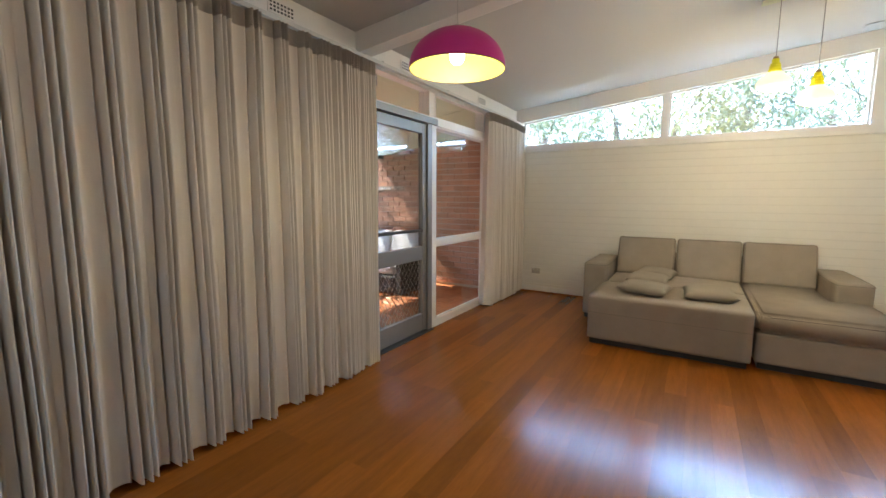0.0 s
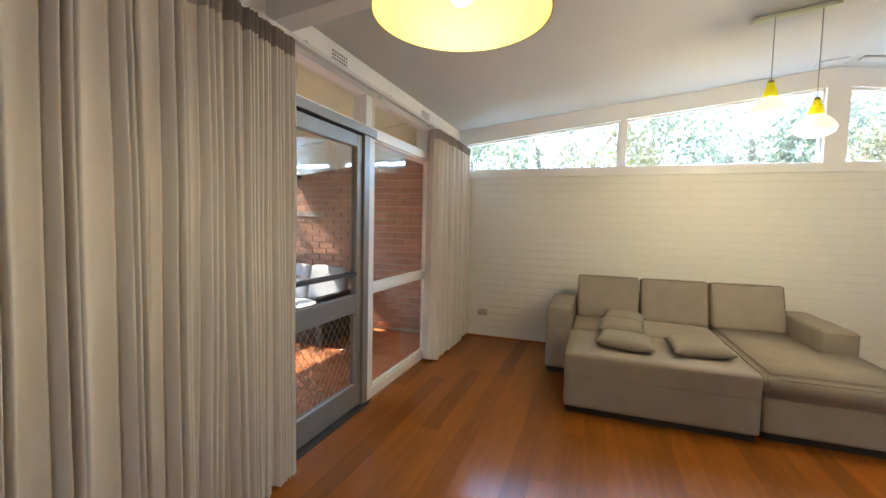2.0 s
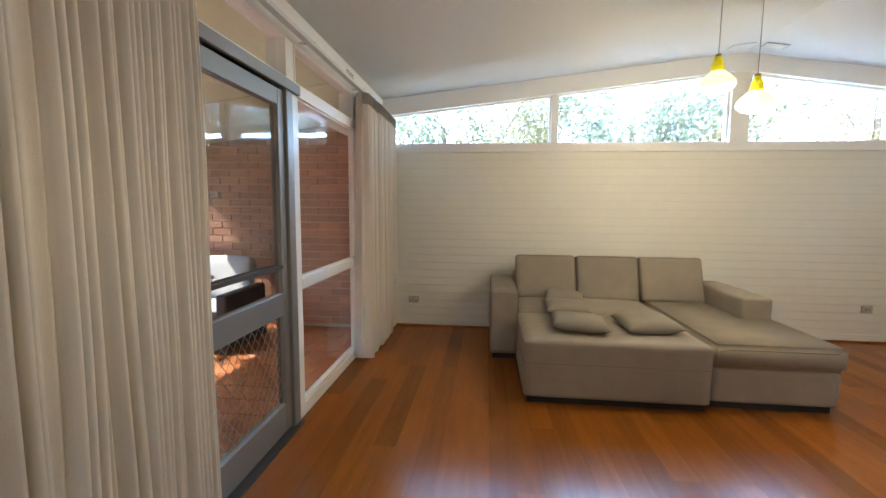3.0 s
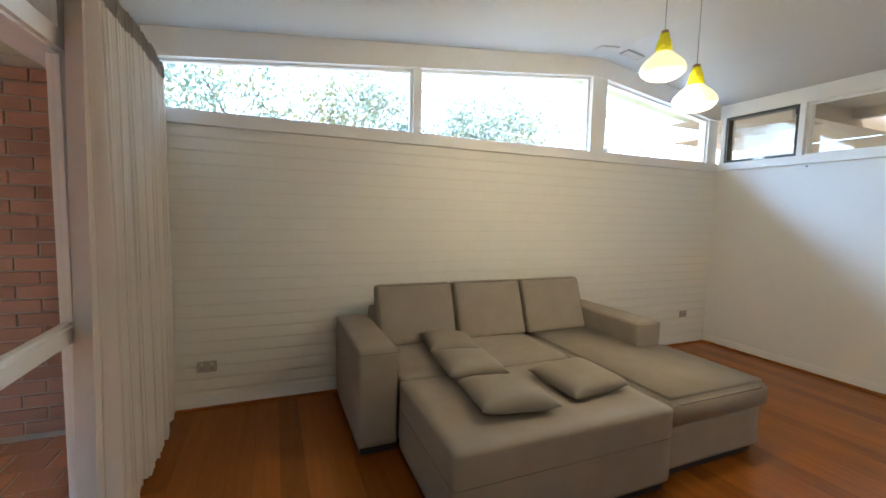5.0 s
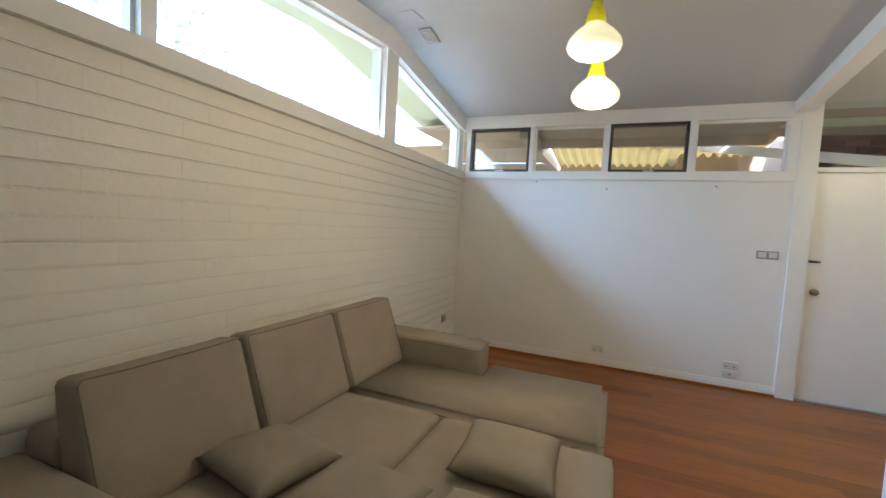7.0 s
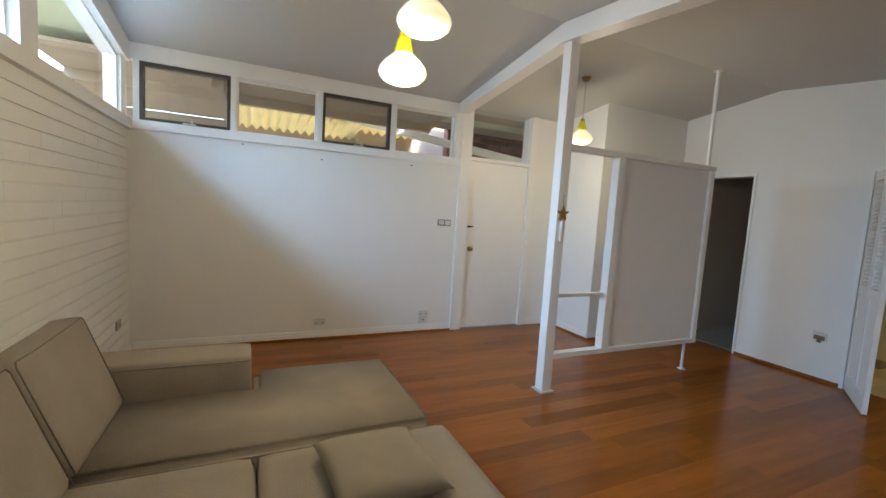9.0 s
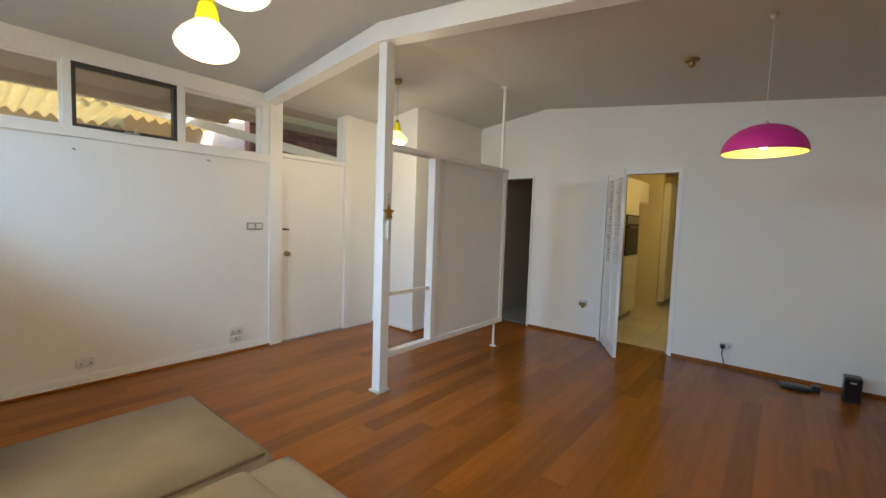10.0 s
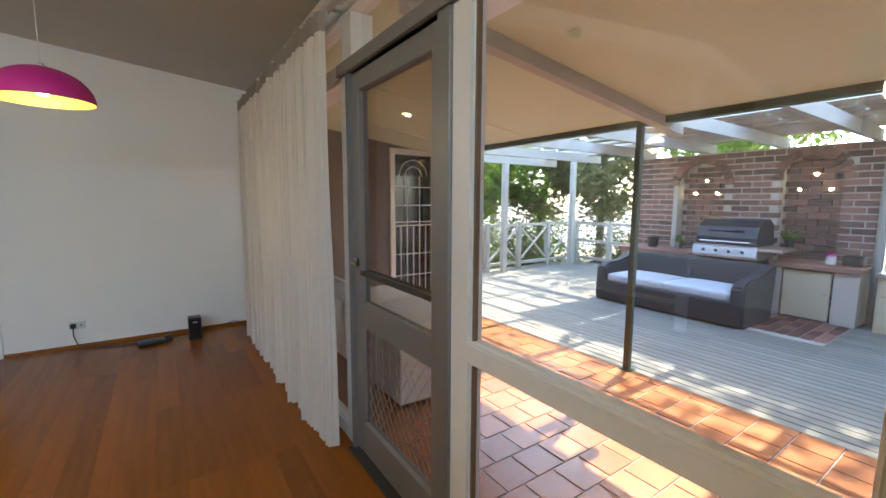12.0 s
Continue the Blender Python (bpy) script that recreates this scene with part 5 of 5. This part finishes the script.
# ---- trees ----
def tree(name, x, y, z, height, spread, seed, leaves, material, label, low=0.35, size=0.14):
    r = rng(seed)
    t = thing(name, (x, y, z), label, "tree", "garden trees")
    bm = tube([(x, y, z), (x + r.uniform(-.1, .1), y, z + height * 0.3), (x + r.uniform(-.25, .25), y + r.uniform(-.2, .2), z + height * 0.62)], [0.16 * height / 6, 0.12 * height / 6, 0.07 * height / 6], 9)
    part("trunk", bm, BARK, t)
    tips = []
    limb = bmesh.new()
    for k in range(13):
        a = r.uniform(0, 6.28)
        z0 = z + height * r.uniform(low * 0.8, 0.6)
        L = spread * r.uniform(0.45, 1.0)
        end = Vector((x + L * math.cos(a), y + L * math.sin(a), z0 + height * r.uniform(0.08, 0.4)))
        midp = Vector((x, y, z0)).lerp(end, 0.5) + Vector((r.uniform(-.2, .2), r.uniform(-.2, .2), 0.1 * height * r.random()))
        piece = tube([(x, y, z0), midp, end], [0.022 * height / 6, 0.014 * height / 6, 0.005], 6)
        me = bpy.data.meshes.new("limb_piece")
        piece.to_mesh(me)
        piece.free()
        limb.from_mesh(me)
        bpy.data.meshes.remove(me)
        tips += [(end, spread * 0.34), (midp, spread * 0.26)]
    part("limbs", limb, BARK, t)
    tips.append((Vector((x, y, z + height * 0.85)), spread * 0.5))
    verts, faces = [], []
    for _ in range(leaves):
        c, rad = r.choice(tips)
        d = Vector((r.gauss(0, 1), r.gauss(0, 1), r.gauss(0, 0.8))).normalized() * rad * r.random() ** 0.45
        p = c + d
        u = Vector((r.gauss(0, 1), r.gauss(0, 1), r.gauss(0, 1))).normalized()
        w = u.orthogonal().normalized()
        s = size * r.uniform(0.6, 1.4)
        i = len(verts)
        verts += [p - u * s * 0.5, p + w * s * 0.22, p + u * s * 0.5, p - w * s * 0.22]
        faces.append((i, i + 1, i + 2, i + 3))
    me = bpy.data.meshes.new("crown")
    me.from_pydata([tuple(v) for v in verts], [], faces)
    me.materials.append(material)
    ob = new("crown", me)
    ob.parent, ob.matrix_parent_inverse = t, t.matrix_basis.inverted()
    return t


spots = [(-4.4, 14.0, 6.0, 2.4), (-0.6, 15.5, 6.6, 2.6), (3.0, 13.6, 6.0, 2.3), (6.4, 15.5, 7.0, 2.8), (-8.5, 15.0, 7.0, 3.0), (11.0, 15.5, 7.4, 3.2),
         (-2.4, 17.0, 7.6, 3.0), (1.4, 17.5, 7.8, 3.0), (4.8, 18.0, 8.0, 3.2), (-6.6, 18.0, 8.0, 3.2), (8.8, 18.5, 8.5, 3.4)]
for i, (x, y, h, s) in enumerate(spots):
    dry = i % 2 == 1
    tree("tree", x, y, -0.4, h, s, 20 + i, 3600, LEAFPALE if dry else LEAFSHADED, "gum tree with thin grey-green leaves behind the house" if dry else "leafy green tree behind the house, shade put into its leaf colour", low=0.28, size=0.17)
spots = [(-11.5, -2.6, 4.6, 1.8), (-13.0, 0.2, 5.2, 2.2), (-9.6, -6.0, 5.4, 2.3), (-6.6, -6.4, 5.0, 2.2), (-16.0, -3.0, 7.0, 3.0), (-12.6, -8.5, 7.0, 3.0), (-4.6, -9.5, 6.0, 2.6), (-13.6, -0.4, 12.0, 4.4), (-13.0, 4.8, 11.5, 4.0), (-15.0, 7.5, 6.5, 2.8), (-8.6, -4.6, 4.4, 1.7), (-7.2, -4.9, 4.0, 1.6), (-10.6, -4.0, 4.6, 1.9)]
for i, (x, y, h, s) in enumerate(spots):
    tree("tree", x, y, -0.4, h, s, 50 + i, 5200 if h < 9 else 5600, LEAF if i % 3 else LEAFPALE, "bright green garden tree beyond the deck" if i % 3 else "pale-leaved garden tree beyond the deck", low=0.15, size=0.2 if h < 9 else 0.24)


def shrub(x, y, rad, seed):
    r = rng(seed)
    t = thing("shrub", (x, y, -0.4), "dense green garden shrub beyond the fence", "shrub", "garden shrubs")
    verts, faces = [], []
    for _ in range(2000):
        p = Vector((x, y, -0.3)) + Vector((r.gauss(0, 0.45), r.gauss(0, 0.45), abs(r.gauss(0.35, 0.45)))) * rad
        u = Vector((r.gauss(0, 1), r.gauss(0, 1), r.gauss(0, 1))).normalized()
        w, s = u.orthogonal().normalized(), r.uniform(0.07, 0.16)
        i = len(verts)
        verts += [p - u * s * 0.5, p + w * s * 0.25, p + u * s * 0.5, p - w * s * 0.25]
        faces.append((i, i + 1, i + 2, i + 3))
    me = bpy.data.meshes.new("foliage")
    me.from_pydata([tuple(v) for v in verts], [], faces)
    me.materials.append(LEAF if seed % 2 else LEAFPALE)
    ob = new("foliage", me)
    ob.parent, ob.matrix_parent_inverse = t, t.matrix_basis.inverted()
    part("stem", tube([(x, y, -0.41), (x, y, 0.1)], 0.03, 6), BARK, t)


for k, (x, y, rad) in enumerate(((-6.0, -2.9, 0.9), (-7.2, -3.2, 1.0), (-8.4, -2.8, 0.9), (-9.8, -3.2, 1.1), (-10.6, -1.4, 1.0), (-10.4, 0.2, 0.9), (-5.2, -3.4, 1.0))):
    shrub(x, y, rad, 80 + k)


# ---- floorboards, bricks, tiles and deck boards ----
def shared_box(name, w, d, h, material, bevel=0.0):
    """One mesh, base corner centred, that alike pieces share."""
    return mesh_of(name, boxes((-w / 2, w / 2, -d / 2, d / 2, -h, 0), bevel=bevel), material)


def piece(name, me, m, parent):
    ob = new(name, me)
    ob.matrix_basis = m
    ob.parent = parent
    return ob


floor = bpy.data.objects["floor"]
r = rng(7)
BOARD = 0.131
stock = {}


def board(x, y0, y1, parent, w, material, name, z=0.0, h=0.011):
    L = round(y1 - y0, 2)
    key = (name, L)
    if key not in stock:
        stock[key] = shared_box(name, w - 0.0003, L - 0.0004, h, material, 0.0)
    piece(name, stock[key], Matrix.Translation((x, (y0 + y1) / 2, z)), parent)


k = 0
x = -1.985
while x < 3.40 - 0.01:
    y = -0.36 - (0.12 if 0.05 < x < 0.81 else 0)
    first = True
    while y < 5.65 - 0.02:
        L = r.choice((0.6, 0.9, 1.2, 1.5)) if first else r.choice((0.9, 1.2, 1.5, 1.8, 2.1))
        first = False
        e = min(y + L, 5.65)
        if 5.65 - e < 0.25:
            e = 5.65
        if not (x > 2.63 and e < 1.05):
            board(x + BOARD / 2, y, e, floor, BOARD, FLOOR, "floorboard")
        y = e
    x += BOARD
    k += 1

# painted bricks: stretcher courses
wall = bpy.data.objects["wall_brick"]
BL, BH = 0.24, 0.0865
VG = 0.0001
brick_me = shared_box("brick", BL - VG, 0.022, BH - 0.012, BRICKWHITE, 0.0)
half_me = shared_box("half_brick", BL / 2 - VG, 0.022, BH - 0.012, BRICKWHITE, 0.0)
made, rest = 0, []
r = rng(11)
for c in range(22):
    z1 = 0.035 + (c + 1) * BH
    x = -2.05
    if c % 2:
        piece("brick", half_me, pose(x + BL / 4, 5.661, z1, 0, 0, 0), wall)
        made += 1
        x += BL / 2
    while x < 3.38:
        e = min(x + BL, 3.40)
        jig = (r.uniform(-0.0004, 0.0004), r.uniform(-0.0010, 0.0010))
        if x < 0.95 and abs(e - x - BL) < 1e-3:
            piece("brick", brick_me, pose((x + e) / 2, 5.661 + jig[0], z1 + jig[1]), wall)
            made += 1
        else:
            rest.append((x + VG / 2, e - VG / 2, 5.650 + jig[0], 5.672 + jig[0], z1 - BH + 0.012 + jig[1], z1 + jig[1]))
        x = e
part("bricks", boxes(*rest), BRICKWHITE, wall, kind="stuff")

# terracotta tiles
base = bpy.data.objects["patio_base"]
tile_me = shared_box("tile", 0.206, 0.206, 0.018, TERRA, 0.003)
r = rng(13)
rest = []
for j in range(32):
    for i in range(12):
        x, y = -2.20 - i * 0.214 + (0.107 if j % 2 else 0), -0.31 + j * 0.2125
        x0, x1 = max(x - 0.103, -4.445), min(x + 0.103, -2.105)
        if x1 - x0 < 0.03:
            continue
        z = PZ + r.uniform(-0.0015, 0.0015)
        if x1 - x0 > 0.2 and 1.2 < y < 6.3:
            piece("tile", tile_me, pose(x, y, z, r.uniform(-0.25, 0.25), r.uniform(-0.25, 0.25), 0), base)
        else:
            rest.append((x0, x1, y - 0.103, y + 0.103, z - 0.018, z))
part("tiles", boxes(*rest), TERRA, base, kind="stuff")

# deck boards run along the house
deck = bpy.data.objects["deck_frame"]
x = -4.49
k = 0
far = []
while x > -9.5:
    cut = -2.0 + (0.9 + 0.83 * (k % 3))
    for a, b in ((-2.0, cut + 2.1), (cut + 2.1, 6.4)):
        if k < 52 and len(far) < 400:
            key = ("deck_board", round(b - a, 2))
            if key not in stock:
                stock[key] = shared_box("deck_board", 0.088, b - a - 0.004, 0.022, DECK, 0.003)
            piece("deck_board", stock[key], Matrix.Translation((x, (a + b) / 2, PZ)), deck)
    x -= 0.098
    k += 1
pave = structure("paving", box(-7.68, -6.62, 2.72, 3.42, PZ - 0.02, PZ + 0.004), MORTAR, "brick paving patch before the barbecue")
pav_me = shared_box("paver", 0.215, 0.105, 0.03, BRICK, 0.003)
for i in range(4):
    for j in range(6):
        piece("paver", pav_me, pose(-7.55 + i * 0.23 + 0.0, 2.79 + j * 0.115, PZ + 0.012), pave)

# red bricks of the barbecue wall, with niches and arches
wall = bpy.data.objects["wall_barbecue"]
rb = shared_box("brick", 0.05, 0.224, 0.070, BRICK, 0.003)
rh = shared_box("half_brick", 0.05, 0.104, 0.070, BRICK, 0.003)
r = rng(17)
for c in range(24):
    z1 = 0.02 + (c + 1) * 0.086
    y = 0.46 + (0.12 if c % 2 else 0.0)
    if c % 2:
        piece("brick", rh, pose(WX, 0.52, z1), wall)
    while y < 3.40:
        ym, zm = y + 0.12, z1 - 0.04
        if y + 0.24 > 3.47:
            piece("brick", rh, pose(WX, y + 0.06, z1), wall)
        elif not (in_niche(ym, zm) or in_niche(y + 0.03, zm) or in_niche(y + 0.21, zm)):
            piece("brick", rb, pose(WX + r.uniform(-0.004, 0.004), ym, z1), wall)
        elif not in_niche(y + 0.05, zm) and not in_niche(y + 0.1, zm):
            piece("brick", rh, pose(WX, y + 0.06, z1), wall)
        elif not in_niche(y + 0.19, zm) and not in_niche(y + 0.14, zm):
            piece("brick", rh, pose(WX, y + 0.18, z1), wall)
        if in_niche(ym, zm) and z1 > 0.6:
            piece("brick", rb, pose(WX - 0.205, ym, z1), wall)
        y += 0.24
arch_me = shared_box("arch_brick", 0.06, 0.07, 0.115, BRICK, 0.003)
for a, b, s in NICHES:
    rr, m_ = (b - a) / 2 + 0.055, (a + b) / 2
    for q in range(15):
        ang = radians(6 + 12 * q)
        piece("arch_brick", arch_me, Matrix.Translation((WX + 0.006, m_ + rr * math.cos(ang), s + rr * math.sin(ang))) @ Matrix.Rotation(ang - math.pi / 2, 4, "X") @ Matrix.Translation((0, 0, 0.0575)), wall)

# salmon bricks of the side wall
wall = bpy.data.objects["wall_patio_side"]
sb = shared_box("brick", 0.228, 0.03, 0.074, BRICKPALE, 0.003)
rest = []
for c in range(26):
    z1 = -0.05 + (c + 1) * 0.086
    x = -2.3 - (0.12 if c % 2 else 0)
    while x > -5.6:
        if x > -5.0:
            piece("brick", sb, pose(x, 5.712, z1), wall)
        else:
            rest.append((x - 0.114, x + 0.114, 5.697, 5.727, z1 - 0.074, z1))
        x -= 0.24
if rest:
    part("bricks", boxes(*rest), BRICKPALE, wall, kind="stuff")
# bricks seen over the front door
wall = bpy.data.objects["wall_entry_gable"]
for c in range(19):
    z1 = 1.75 + (c + 1) * 0.086
    y = -0.4 + (0.12 if c % 2 else 0)
    while y < 1.80:
        piece("brick", stock.setdefault("gb", shared_box("brick", 0.03, 0.228, 0.074, BRICK, 0.003)), pose(4.895, y + 0.12, z1), wall)
        y += 0.24
# kitchen floor tiles
fl = bpy.data.objects["floor_kitchen"]
kt = shared_box("tile", 0.326, 0.326, 0.008, KTILE, 0.0015)
for i in range(6):
    for j in range(14):
        piece("tile", kt, pose(-0.25 + i * 0.33 + 0.165, -0.66 - j * 0.33, -0.002), fl)
